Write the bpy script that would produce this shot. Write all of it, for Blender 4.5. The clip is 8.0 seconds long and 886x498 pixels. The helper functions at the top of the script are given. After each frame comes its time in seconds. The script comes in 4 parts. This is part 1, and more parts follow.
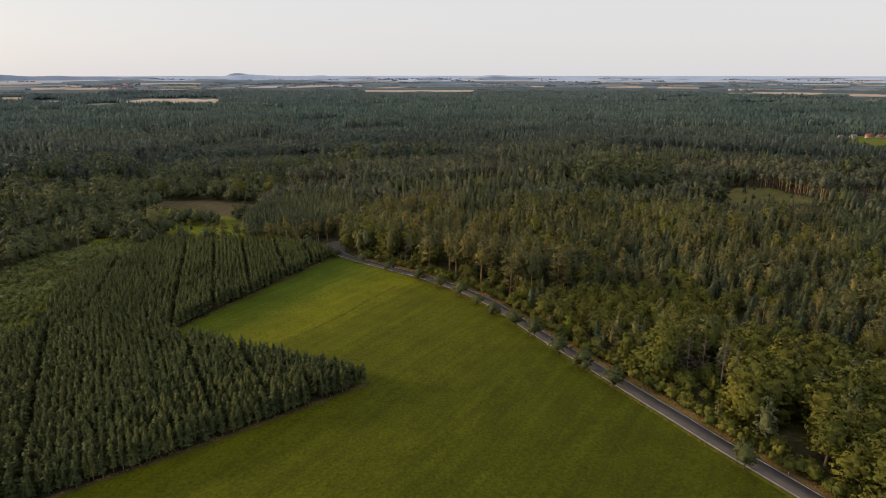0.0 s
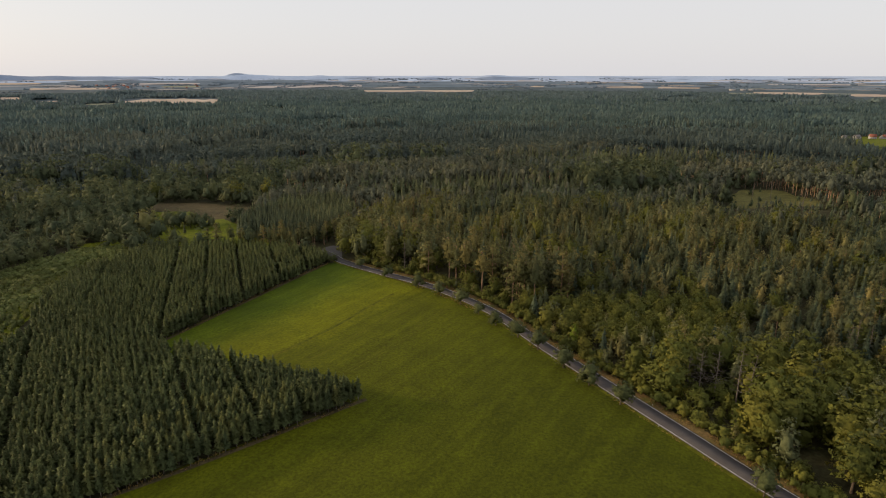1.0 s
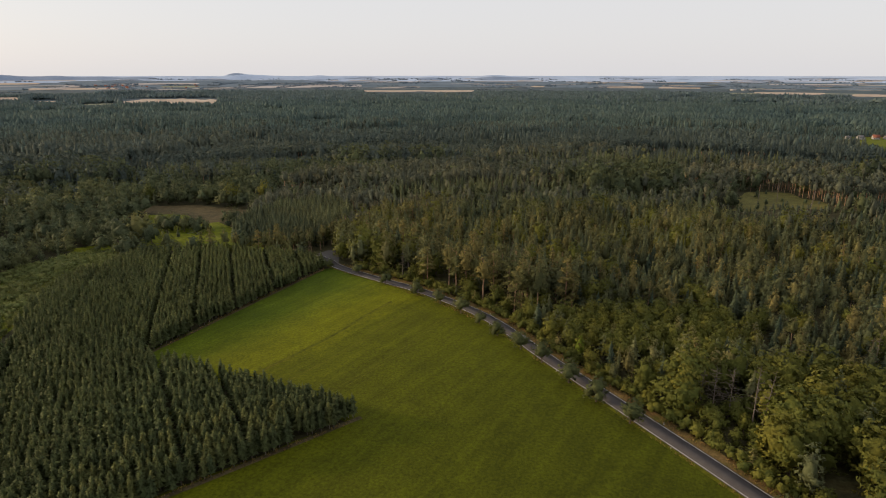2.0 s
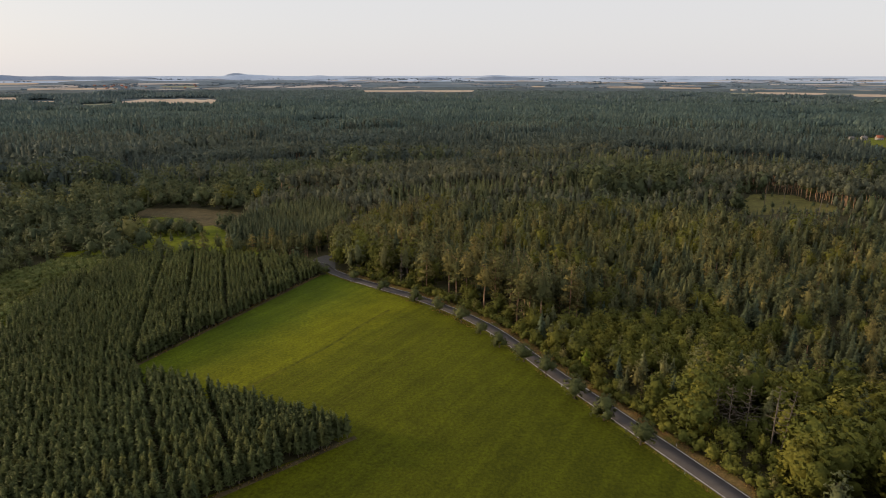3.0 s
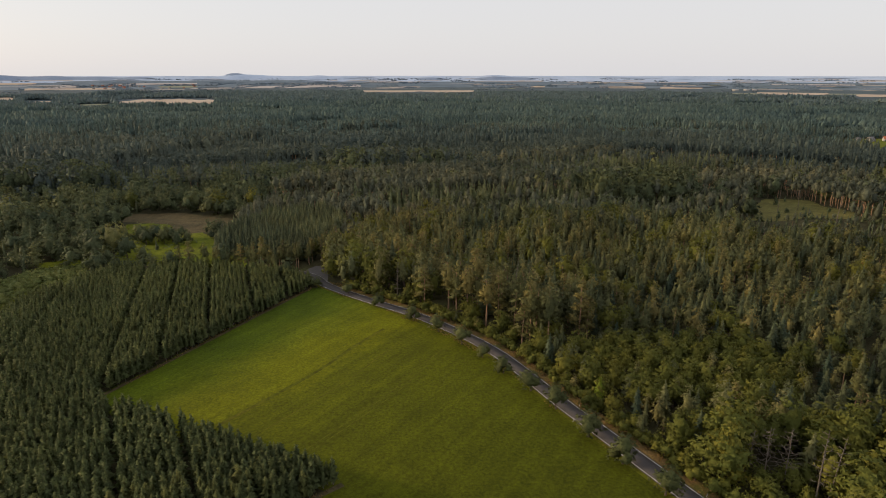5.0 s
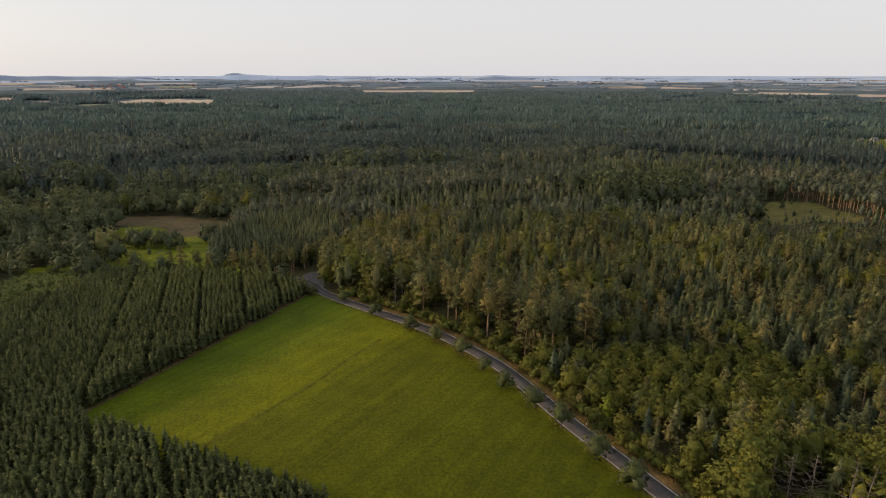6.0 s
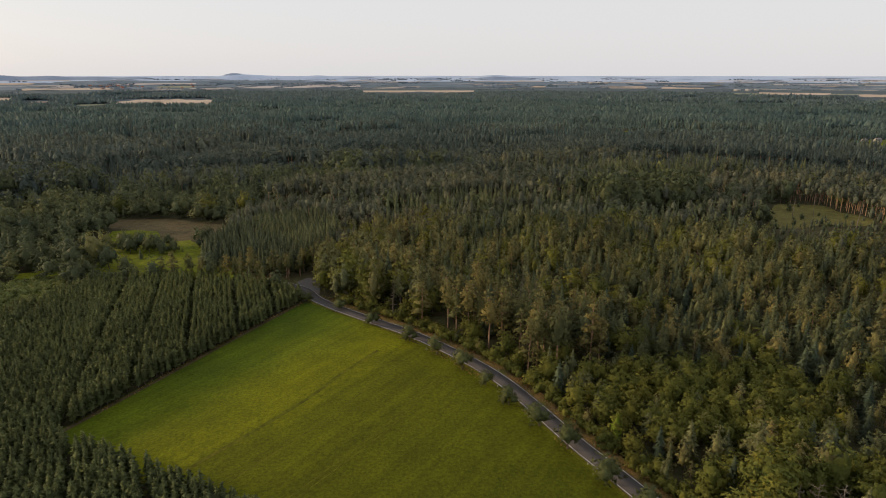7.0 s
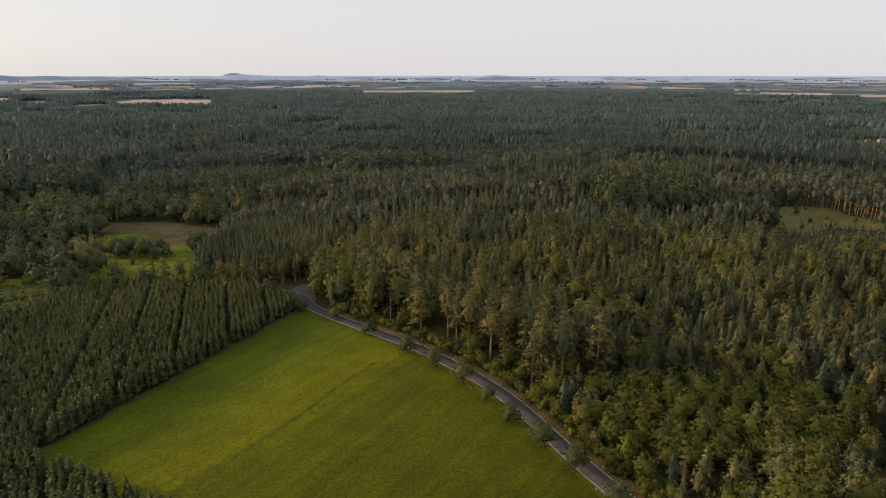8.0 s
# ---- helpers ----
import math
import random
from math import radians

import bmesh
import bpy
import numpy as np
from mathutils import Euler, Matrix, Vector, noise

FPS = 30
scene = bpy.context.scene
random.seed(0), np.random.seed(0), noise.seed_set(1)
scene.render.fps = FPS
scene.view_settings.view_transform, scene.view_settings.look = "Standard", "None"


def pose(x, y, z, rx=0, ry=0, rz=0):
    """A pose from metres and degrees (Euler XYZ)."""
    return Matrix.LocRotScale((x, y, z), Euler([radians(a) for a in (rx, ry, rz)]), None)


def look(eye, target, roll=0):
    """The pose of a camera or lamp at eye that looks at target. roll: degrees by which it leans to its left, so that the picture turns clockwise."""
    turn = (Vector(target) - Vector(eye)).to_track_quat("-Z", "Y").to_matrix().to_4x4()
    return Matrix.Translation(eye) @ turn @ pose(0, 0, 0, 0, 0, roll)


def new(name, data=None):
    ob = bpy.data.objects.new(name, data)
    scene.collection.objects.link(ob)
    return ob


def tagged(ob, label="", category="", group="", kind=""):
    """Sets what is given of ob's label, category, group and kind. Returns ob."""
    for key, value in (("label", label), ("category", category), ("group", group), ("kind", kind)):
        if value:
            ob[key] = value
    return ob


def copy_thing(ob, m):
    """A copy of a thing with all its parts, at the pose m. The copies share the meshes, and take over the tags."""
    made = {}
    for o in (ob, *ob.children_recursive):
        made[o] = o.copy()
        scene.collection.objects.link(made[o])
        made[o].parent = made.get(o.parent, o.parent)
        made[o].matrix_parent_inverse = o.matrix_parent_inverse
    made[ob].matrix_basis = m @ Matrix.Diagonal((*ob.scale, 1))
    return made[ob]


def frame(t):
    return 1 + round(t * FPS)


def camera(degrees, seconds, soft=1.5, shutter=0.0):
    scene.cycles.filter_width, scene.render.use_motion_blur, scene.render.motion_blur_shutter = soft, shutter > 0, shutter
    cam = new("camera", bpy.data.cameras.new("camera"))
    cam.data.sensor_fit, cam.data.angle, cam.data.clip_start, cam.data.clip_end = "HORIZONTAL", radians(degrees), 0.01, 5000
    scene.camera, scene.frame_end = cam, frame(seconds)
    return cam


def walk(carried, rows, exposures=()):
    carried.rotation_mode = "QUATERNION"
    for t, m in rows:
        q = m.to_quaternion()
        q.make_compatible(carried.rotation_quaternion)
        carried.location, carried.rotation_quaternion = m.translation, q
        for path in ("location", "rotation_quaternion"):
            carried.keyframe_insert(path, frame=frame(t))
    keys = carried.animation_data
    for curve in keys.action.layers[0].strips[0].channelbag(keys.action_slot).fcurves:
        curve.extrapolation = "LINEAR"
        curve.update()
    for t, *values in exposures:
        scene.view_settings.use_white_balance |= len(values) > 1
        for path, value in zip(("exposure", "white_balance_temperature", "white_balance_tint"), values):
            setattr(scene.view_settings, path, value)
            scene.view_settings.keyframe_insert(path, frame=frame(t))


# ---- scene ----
cam = camera(72, 8.0, soft=1.0)
TILT = 73.97
rows = []
for i in range(17):
    t = i * 0.5
    s = t / 8
    s = s + 0.0222 * s * (1 - s)
    rows.append((t, pose(1.55 * s, 83.0 * s, 97.0 + 0.2 * s, TILT, 0, 0)))
walk(cam, rows)

# ---------------------------------------------------------------- light
world = bpy.data.worlds.new("evening_sky")
scene.world = world
world.use_nodes = True
wn, wl = world.node_tree.nodes, world.node_tree.links
wn.clear()
SUN_EL, SUN_AZ = radians(12), radians(-78)      # azimuth from +y, clockwise
sky = wn.new("ShaderNodeTexSky")
sky.sky_type, sky.sun_disc = "NISHITA", False
sky.sun_elevation, sky.sun_rotation = SUN_EL, SUN_AZ
sky.air_density, sky.dust_density, sky.ozone_density, sky.altitude = 1.0, 3.0, 1.0, 500
dim = wn.new("ShaderNodeMixRGB")
dim.blend_type, dim.inputs[0].default_value = "MULTIPLY", 1.0
dim.inputs[2].default_value = (0.10, 0.10, 0.10, 1)
cloud = wn.new("ShaderNodeMixRGB")               # thin even cloud over the whole sky
cloud.blend_type, cloud.inputs[0].default_value = "MIX", 0.755
cloud.inputs[2].default_value = (0.92, 0.9, 0.92, 1)
bg = wn.new("ShaderNodeBackground")
bg.inputs[1].default_value = 1.0
wout = wn.new("ShaderNodeOutputWorld")
wl.new(sky.outputs[0], dim.inputs[1])
wl.new(dim.outputs[0], cloud.inputs[1])
wl.new(cloud.outputs[0], bg.inputs[0])
wl.new(bg.outputs[0], wout.inputs[0])

sun = new("sun", bpy.data.lights.new("sun", "SUN"))
sun.data.energy, sun.data.angle, sun.data.color = 4.0, radians(5), (1.0, 0.76, 0.46)
sun.matrix_world = look((0, 0, 0), (-math.sin(SUN_AZ) * math.cos(SUN_EL), -math.cos(SUN_AZ) * math.cos(SUN_EL), -math.sin(SUN_EL)))
scene.view_settings.exposure = 0.0


# ---------------------------------------------------------------- materials
def node_mat(name, rough=0.9, spec=0.2):
    m = bpy.data.materials.new(name)
    m.use_nodes = True
    n, l = m.node_tree.nodes, m.node_tree.links
    b = n["Principled BSDF"]
    b.inputs["Roughness"].default_value = rough
    b.inputs["Specular IOR Level"].default_value = spec
    return m, n, l, b


def ramp(n, stops):
    r = n.new("ShaderNodeValToRGB")
    e = r.color_ramp.elements
    while len(e) < len(stops):
        e.new(0.5)
    for el, (p, c) in zip(e, stops):
        el.position, el.color = p, (*c, 1)
    return r


def noise_at(n, l, scale, detail=3.0, rough=0.55):
    g = n.new("ShaderNodeNewGeometry")
    t = n.new("ShaderNodeTexNoise")
    t.inputs["Scale"].default_value, t.inputs["Detail"].default_value, t.inputs["Roughness"].default_value = scale, detail, rough
    l.new(g.outputs["Position"], t.inputs["Vector"])
    return t


def times(n, l, col, fac_out, lo, hi):
    """Multiplies a colour by a value that follows fac_out from lo to hi."""
    mr = n.new("ShaderNodeMapRange")
    mr.inputs["From Min"].default_value, mr.inputs["From Max"].default_value = 0.3, 0.7
    mr.inputs["To Min"].default_value, mr.inputs["To Max"].default_value = lo, hi
    l.new(fac_out, mr.inputs["Value"])
    h = n.new("ShaderNodeHueSaturation")
    l.new(mr.outputs[0], h.inputs["Value"])
    l.new(col, h.inputs["Color"])
    return h.outputs[0]


def leaf_mat(name, stops, fine=0.9, rough=0.75, through_light=0.32):
    m, n, l, b = node_mat(name, rough, 0.15)
    at = n.new("ShaderNodeAttribute")
    at.attribute_name = "tint"
    oi = n.new("ShaderNodeObjectInfo")
    own = n.new("ShaderNodeMath")
    own.operation = "SUBTRACT"
    own.inputs[1].default_value = 2.0
    l.new(at.outputs["Fac"], own.inputs[0])
    fr = n.new("ShaderNodeMath")
    fr.operation = "MULTIPLY_ADD"
    far = n.new("ShaderNodeMath")
    far.operation = "LESS_THAN"
    far.inputs[1].default_value = 1.0
    l.new(at.outputs["Fac"], far.inputs[0])
    two = n.new("ShaderNodeMath")
    two.operation = "ADD"
    two.inputs[1].default_value = 2.0
    l.new(oi.outputs["Random"], two.inputs[0])
    l.new(far.outputs[0], fr.inputs[0])
    l.new(two.outputs[0], fr.inputs[1])
    l.new(own.outputs[0], fr.inputs[2])
    r = ramp(n, stops)
    l.new(fr.outputs[0], r.inputs[0])
    geo = n.new("ShaderNodeNewGeometry")
    c = times(n, l, r.outputs[0], geo.outputs["Random Per Island"], 0.88, 1.12)
    c = times(n, l, c, noise_at(n, l, fine, 4.0, 0.72).outputs["Fac"], 0.74, 1.26)
    c = times(n, l, c, noise_at(n, l, 0.018, 3.0).outputs["Fac"], 0.78, 1.22)
    l.new(c, b.inputs["Base Color"])
    bump = n.new("ShaderNodeBump")
    bump.inputs["Strength"].default_value, bump.inputs["Distance"].default_value = 0.5, 0.4
    l.new(noise_at(n, l, 2.0, 3.0, 0.65).outputs["Fac"], bump.inputs["Height"])
    l.new(bump.outputs[0], b.inputs["Normal"])
    tr = n.new("ShaderNodeBsdfTranslucent")
    l.new(c, tr.inputs["Color"])
    mix = n.new("ShaderNodeMixShader")
    mix.inputs[0].default_value = through_light
    l.new(b.outputs[0], mix.inputs[1])
    l.new(tr.outputs[0], mix.inputs[2])
    l.new(mix.outputs[0], n["Material Output"].inputs["Surface"])
    return m


def ground_mat(name, stops, scales, spread=(0.75, 1.25), rough=0.95, bump_size=0.2, big=0.5, mid=None):
    """stops are mixed by a broad noise; two finer noises vary the value."""
    m, n, l, b = node_mat(name, rough, 0.1)
    r = ramp(n, stops)
    l.new(noise_at(n, l, scales[0], 4.0, big).outputs["Fac"], r.inputs[0])
    c = times(n, l, r.outputs[0], noise_at(n, l, scales[1], 3.0).outputs["Fac"], *(mid or spread))
    c = times(n, l, c, noise_at(n, l, scales[2], 2.0).outputs["Fac"], *spread)
    l.new(c, b.inputs["Base Color"])
    bump = n.new("ShaderNodeBump")
    bump.inputs["Strength"].default_value, bump.inputs["Distance"].default_value = 0.7, bump_size
    l.new(noise_at(n, l, scales[2], 3.0).outputs["Fac"], bump.inputs["Height"])
    l.new(bump.outputs[0], b.inputs["Normal"])
    return m


def field_mat(name):
    """Meadow grass whose cut swaths run with the track: yellowest beside it, greener away from it, with streaks and
    speckle; the spruces' shade is painted in on their side.
    """
    m, n, l, b = node_mat(name, 0.95, 0.1)
    g = n.new("ShaderNodeNewGeometry")

    def along_way(way, shift):
        d = n.new("ShaderNodeVectorMath")
        d.operation = "DOT_PRODUCT"
        d.inputs[1].default_value = way
        l.new(g.outputs["Position"], d.inputs[0])
        a = n.new("ShaderNodeMath")
        a.operation = "ADD"
        a.inputs[1].default_value = shift
        l.new(d.outputs["Value"], a.inputs[0])
        return a.outputs[0]

    def scaled(value, k):
        a = n.new("ShaderNodeMath")
        a.operation = "MULTIPLY"
        a.inputs[1].default_value = k
        l.new(value, a.inputs[0])
        return a.outputs[0]

    across, lengthwise = along_way((0.844, -0.536, 0), 169.8), along_way((0.536, 0.844, 0), 0.0)
    wob = n.new("ShaderNodeMath")
    wob.operation = "MULTIPLY_ADD"
    wob.inputs[1].default_value = 34.0
    l.new(noise_at(n, l, 0.03, 4.0, 0.6).outputs["Fac"], wob.inputs[0])
    l.new(across, wob.inputs[2])
    mr = n.new("ShaderNodeMapRange")
    mr.inputs["From Min"].default_value, mr.inputs["From Max"].default_value = -53.0, 147.0
    l.new(wob.outputs[0], mr.inputs["Value"])
    # the first, darkest stop also holds the shade beside the far spruces
    r = ramp(n, [(0.0, (0.040, 0.064, 0.004)), (0.14, (0.064, 0.086, 0.003)), (0.29, (0.102, 0.108, 0.002)), (0.345, (0.098, 0.102, 0.002)), (0.37, (0.076, 0.082, 0.002)), (0.52, (0.066, 0.072, 0.002)), (0.72, (0.055, 0.062, 0.002)), (1.0, (0.045, 0.052, 0.002))])
    l.new(mr.outputs[0], r.inputs[0])
    xyz = n.new("ShaderNodeCombineXYZ")
    l.new(scaled(across, 0.33), xyz.inputs[0])
    l.new(scaled(lengthwise, 0.016), xyz.inputs[1])
    streak = n.new("ShaderNodeTexNoise")
    streak.inputs["Scale"].default_value, streak.inputs["Detail"].default_value = 1.0, 3.0
    l.new(xyz.outputs[0], streak.inputs["Vector"])
    c = times(n, l, r.outputs[0], streak.outputs["Fac"], 0.86, 1.14)
    c = times(n, l, c, noise_at(n, l, 0.09, 4.0, 0.6).outputs["Fac"], 0.84, 1.16)
    c = times(n, l, c, noise_at(n, l, 1.1, 4.0, 0.7).outputs["Fac"], 0.62, 1.38)
    l.new(c, b.inputs["Base Color"])
    bump = n.new("ShaderNodeBump")
    bump.inputs["Strength"].default_value, bump.inputs["Distance"].default_value = 0.8, 0.3
    l.new(noise_at(n, l, 1.1, 4.0, 0.7).outputs["Fac"], bump.inputs["Height"])
    l.new(bump.outputs[0], b.inputs["Normal"])
    return m


M_PLANT = leaf_mat("young_spruce_needles", [(0.0, (0.073, 0.096, 0.040)), (0.5, (0.099, 0.118, 0.043)), (1.0, (0.143, 0.150, 0.048))])
M_SPRUCE = leaf_mat("spruce_needles", [(0.0, (0.067, 0.096, 0.063)), (0.5, (0.106, 0.125, 0.066)), (1.0, (0.165, 0.170, 0.076))])
# needle blue is raised to stand in for haze over the pine woods
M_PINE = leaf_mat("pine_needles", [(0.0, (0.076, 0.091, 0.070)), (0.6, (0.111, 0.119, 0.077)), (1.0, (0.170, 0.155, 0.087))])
# roadside pines: low sunlight is put into the colour, warmer and lighter
M_SUNLITPINE = leaf_mat("sunlit_pine_needles", [(0.0, (0.101, 0.109, 0.044)), (0.6, (0.141, 0.138, 0.049)), (1.0, (0.199, 0.168, 0.056))])
M_BROAD = leaf_mat("broad_leaves", [(0.0, (0.085, 0.096, 0.020)), (0.6, (0.119, 0.124, 0.024)), (1.0, (0.159, 0.149, 0.026))])
# some of the valley's blue haze is mixed into these leaf tones
M_ALDER = leaf_mat("alder_leaves", [(0.0, (0.059, 0.083, 0.050)), (0.55, (0.092, 0.109, 0.052)), (1.0, (0.160, 0.158, 0.055))])
M_BIRCH = leaf_mat("birch_leaves", [(0.0, (0.099, 0.115, 0.057)), (0.6, (0.140, 0.143, 0.060)), (1.0, (0.218, 0.184, 0.065))])
M_FRUIT = leaf_mat("fruit_tree_leaves", [(0.0, (0.077, 0.092, 0.034)), (1.0, (0.108, 0.118, 0.043))])
M_SHRUB = leaf_mat("shrub_leaves", [(0.0, (0.105, 0.132, 0.044)), (0.6, (0.132, 0.153, 0.047)), (1.0, (0.169, 0.170, 0.047))])
M_LIME = leaf_mat("lime_green_leaves", [(0.0, (0.172, 0.230, 0.023)), (1.0, (0.207, 0.253, 0.023))])
# three steps of air haze painted into the needles, bluer with distance
M_MIDWAY = leaf_mat("hazy_midway_conifers", [(0.0, (0.053, 0.077, 0.073)), (0.5, (0.080, 0.101, 0.083)), (1.0, (0.121, 0.132, 0.090))], 0.6)
M_DISTANT = leaf_mat("hazy_distant_conifers", [(0.0, (0.066, 0.103, 0.101)), (0.5, (0.091, 0.130, 0.113)), (1.0, (0.129, 0.163, 0.128))], 0.2)
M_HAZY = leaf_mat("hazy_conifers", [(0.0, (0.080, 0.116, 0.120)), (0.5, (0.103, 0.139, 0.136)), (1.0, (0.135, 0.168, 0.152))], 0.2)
M_FIELD = field_mat("meadow_grass")
M_TRACK = ground_mat("flattened_grass", [(0.3, (0.065, 0.071, 0.004)), (0.7, (0.086, 0.081, 0.006))], (0.052, 0.285, 0.665))
M_FLOOR = ground_mat("forest_floor", [(0.3, (0.030, 0.030, 0.014)), (0.6, (0.05, 0.045, 0.02)), (0.8, (0.06, 0.07, 0.02))], (0.03, 0.2, 1.0))
M_MEADOW = ground_mat("valley_meadow", [(0.3, (0.076, 0.096, 0.006)), (0.7, (0.116, 0.126, 0.006))], (0.028, 0.181, 0.542))
M_MARSH = ground_mat("brown_sedge", [(0.3, (0.062, 0.052, 0.026)), (0.7, (0.092, 0.070, 0.033))], (0.04, 0.25, 1.2))
M_DRYGROUND = ground_mat("dry_clearing_grass", [(0.3, (0.082, 0.079, 0.024)), (0.7, (0.121, 0.108, 0.031))], (0.026, 0.173, 0.864))
M_VERGE = ground_mat("dry_verge_grass", [(0.3, (0.10, 0.085, 0.028)), (0.5, (0.15, 0.095, 0.038)), (0.7, (0.08, 0.085, 0.018))], (0.12, 0.6, 2.0))
M_DRYGRASS = leaf_mat("dry_grass_blades", [(0.0, (0.16, 0.14, 0.03)), (0.5, (0.24, 0.15, 0.05)), (1.0, (0.28, 0.19, 0.07))])
M_TUFT = leaf_mat("grass_blades", [(0.0, (0.045, 0.07, 0.006)), (1.0, (0.075, 0.09, 0.008))])
M_ASPHALT = ground_mat("asphalt", [(0.3, (0.060, 0.054, 0.054)), (0.7, (0.075, 0.068, 0.066))], (0.08, 0.5, 12.0), (0.9, 1.1), 0.85, 0.01)
M_GRAVEL = ground_mat("pale_tarmac", [(0.3, (0.085, 0.08, 0.075)), (0.7, (0.11, 0.10, 0.095))], (0.1, 0.6, 8.0), (0.88, 1.12), 0.9, 0.02)
M_LINE = ground_mat("road_paint", [(0.35, (0.34, 0.33, 0.31)), (0.65, (0.5, 0.49, 0.46))], (0.25, 1.5, 9.0), (0.85, 1.1), 0.7, 0.003)
M_BARK = ground_mat("grey_brown_bark", [(0.3, (0.07, 0.052, 0.04)), (0.7, (0.11, 0.085, 0.065))], (0.5, 2.0, 9.0))
M_PINEBARK = ground_mat("pine_bark", [(0.3, (0.20, 0.13, 0.085)), (0.7, (0.30, 0.19, 0.12))], (0.4, 2.0, 9.0))
M_SNAG = ground_mat("weathered_dead_wood", [(0.3, (0.104, 0.084, 0.068)), (0.7, (0.160, 0.136, 0.112))], (0.320, 1.600, 7.200))
M_POST = ground_mat("white_plastic", [(0.3, (0.55, 0.55, 0.54)), (0.7, (0.65, 0.65, 0.63))], (1.0, 6.0, 20.0), (0.95, 1.05), 0.5, 0.002)
M_BLACK = ground_mat("black_plastic", [(0.3, (0.02, 0.02, 0.02)), (0.7, (0.03, 0.03, 0.03))], (1.0, 6.0, 20.0), (0.95, 1.05), 0.5, 0.002)
M_PLASTER = ground_mat("house_plaster", [(0.3, (0.294, 0.280, 0.266)), (0.7, (0.364, 0.350, 0.329))], (0.140, 0.700, 3.500), (0.92, 1.08), 0.9, 0.01)
M_TILE = ground_mat("red_roof_tiles", [(0.3, (0.20, 0.075, 0.05)), (0.7, (0.27, 0.10, 0.065))], (0.2, 1.0, 5.0), (0.9, 1.1), 0.85, 0.03)
M_SLATE = ground_mat("grey_roof", [(0.3, (0.14, 0.13, 0.13)), (0.7, (0.19, 0.18, 0.18))], (0.2, 1.0, 5.0), (0.9, 1.1), 0.85, 0.03)
M_PANE = ground_mat("dark_window_glass", [(0.3, (0.03, 0.035, 0.04)), (0.7, (0.05, 0.055, 0.06))], (0.5, 2.0, 8.0), (0.95, 1.05), 0.15, 0.001)
# distance: the haze of kilometres of air is mixed into these colours
M_FARWOOD = ground_mat("haze_tinted_woods", [(0.35, (0.060, 0.082, 0.094)), (0.65, (0.085, 0.108, 0.118))], (0.004, 0.02, 0.15), (0.85, 1.15))
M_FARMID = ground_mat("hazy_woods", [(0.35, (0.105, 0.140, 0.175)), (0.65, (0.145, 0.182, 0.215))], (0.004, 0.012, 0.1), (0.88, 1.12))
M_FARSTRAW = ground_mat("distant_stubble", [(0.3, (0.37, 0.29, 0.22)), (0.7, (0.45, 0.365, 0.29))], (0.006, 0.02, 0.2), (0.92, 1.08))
M_FARPALE = ground_mat("haze_paled_field", [(0.3, (0.36, 0.335, 0.325)), (0.7, (0.47, 0.41, 0.375))], (0.006, 0.02, 0.2), (0.92, 1.08))
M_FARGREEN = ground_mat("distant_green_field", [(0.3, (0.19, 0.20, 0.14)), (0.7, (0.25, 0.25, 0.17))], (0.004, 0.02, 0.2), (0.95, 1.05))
M_FARBLUE = ground_mat("haze_blue_hills", [(0.3, (0.184, 0.236, 0.328)), (0.7, (0.236, 0.289, 0.378))], (0.002, 0.006, 0.056), (0.92, 1.08))
M_FARHILL = ground_mat("hazy_hills", [(0.3, (0.329, 0.408, 0.539)), (0.7, (0.424, 0.493, 0.618))], (0.002, 0.006, 0.057), (0.92, 1.08))


# ---------------------------------------------------------------- the lie of the land
def smooth(a, b, v):
    u = np.clip((np.asarray(v, float) - a) / (b - a), 0, 1)
    return u * u * (3 - 2 * u)


def land(x, y):
    """Height of the ground: falls gently away from the road, flat wooded plain, then rises to the skyline."""
    x, y = np.asarray(x, float), np.asarray(y, float)
    near = 1.5 + 0.022 * np.clip(x, -340, 340) - 0.019 * np.clip(y, -400, 600)
    r = np.hypot(x, y)
    z = near + (-28 - near) * smooth(620, 1350, r)
    far = np.interp(r, [0, 2800, 3300, 4000, 4600, 4900, 6000], [-28, -28, -22, 5.5, 52, 82, 150])
    return np.where(r > 2800, far, z)


def inside(poly, x, y):
    x, y = np.asarray(x, float), np.asarray(y, float)
    hit = np.zeros(x.shape, bool)
    for (x0, y0), (x1, y1) in zip(poly, poly[1:] + poly[:1]):
        if y0 != y1:
            hit ^= ((y0 > y) != (y1 > y)) & (x < (x1 - x0) * (y - y0) / (y1 - y0) + x0)
    return hit


def in_any(polys, x, y):
    return np.any([inside(p, x, y) for p in polys], axis=0)


def along(points, step):
    """A smooth line through points (Catmull-Rom), sampled about every step metres."""
    p = [np.array(q, float) for q in points]
    p = [2 * p[0] - p[1]] + p + [2 * p[-1] - p[-2]]
    out = []
    for a, b, c, d in zip(p, p[1:], p[2:], p[3:]):
        k = max(2, int(np.linalg.norm(c - b) / step))
        for i in range(k):
            u = i / k
            out.append(0.5 * (2 * b + (c - a) * u + (2 * a - 5 * b + 4 * c - d) * u * u + (3 * b - a - 3 * c + d) * u ** 3))
    out.append(p[-2])
    return np.array(out)


ROAD = along([(133, 20), (110, 72), (98, 97), (86, 122.8), (76, 142.4), (68.8, 158), (59.3, 178), (46, 206), (38.2, 222), (27.2, 247.5), (19.6, 262.5),
              (8.2, 279), (-9.5, 299.5), (-29, 317), (-46.5, 333), (-59.5, 347), (-66.5, 359), (-77, 368), (-88, 373)], 3.0)
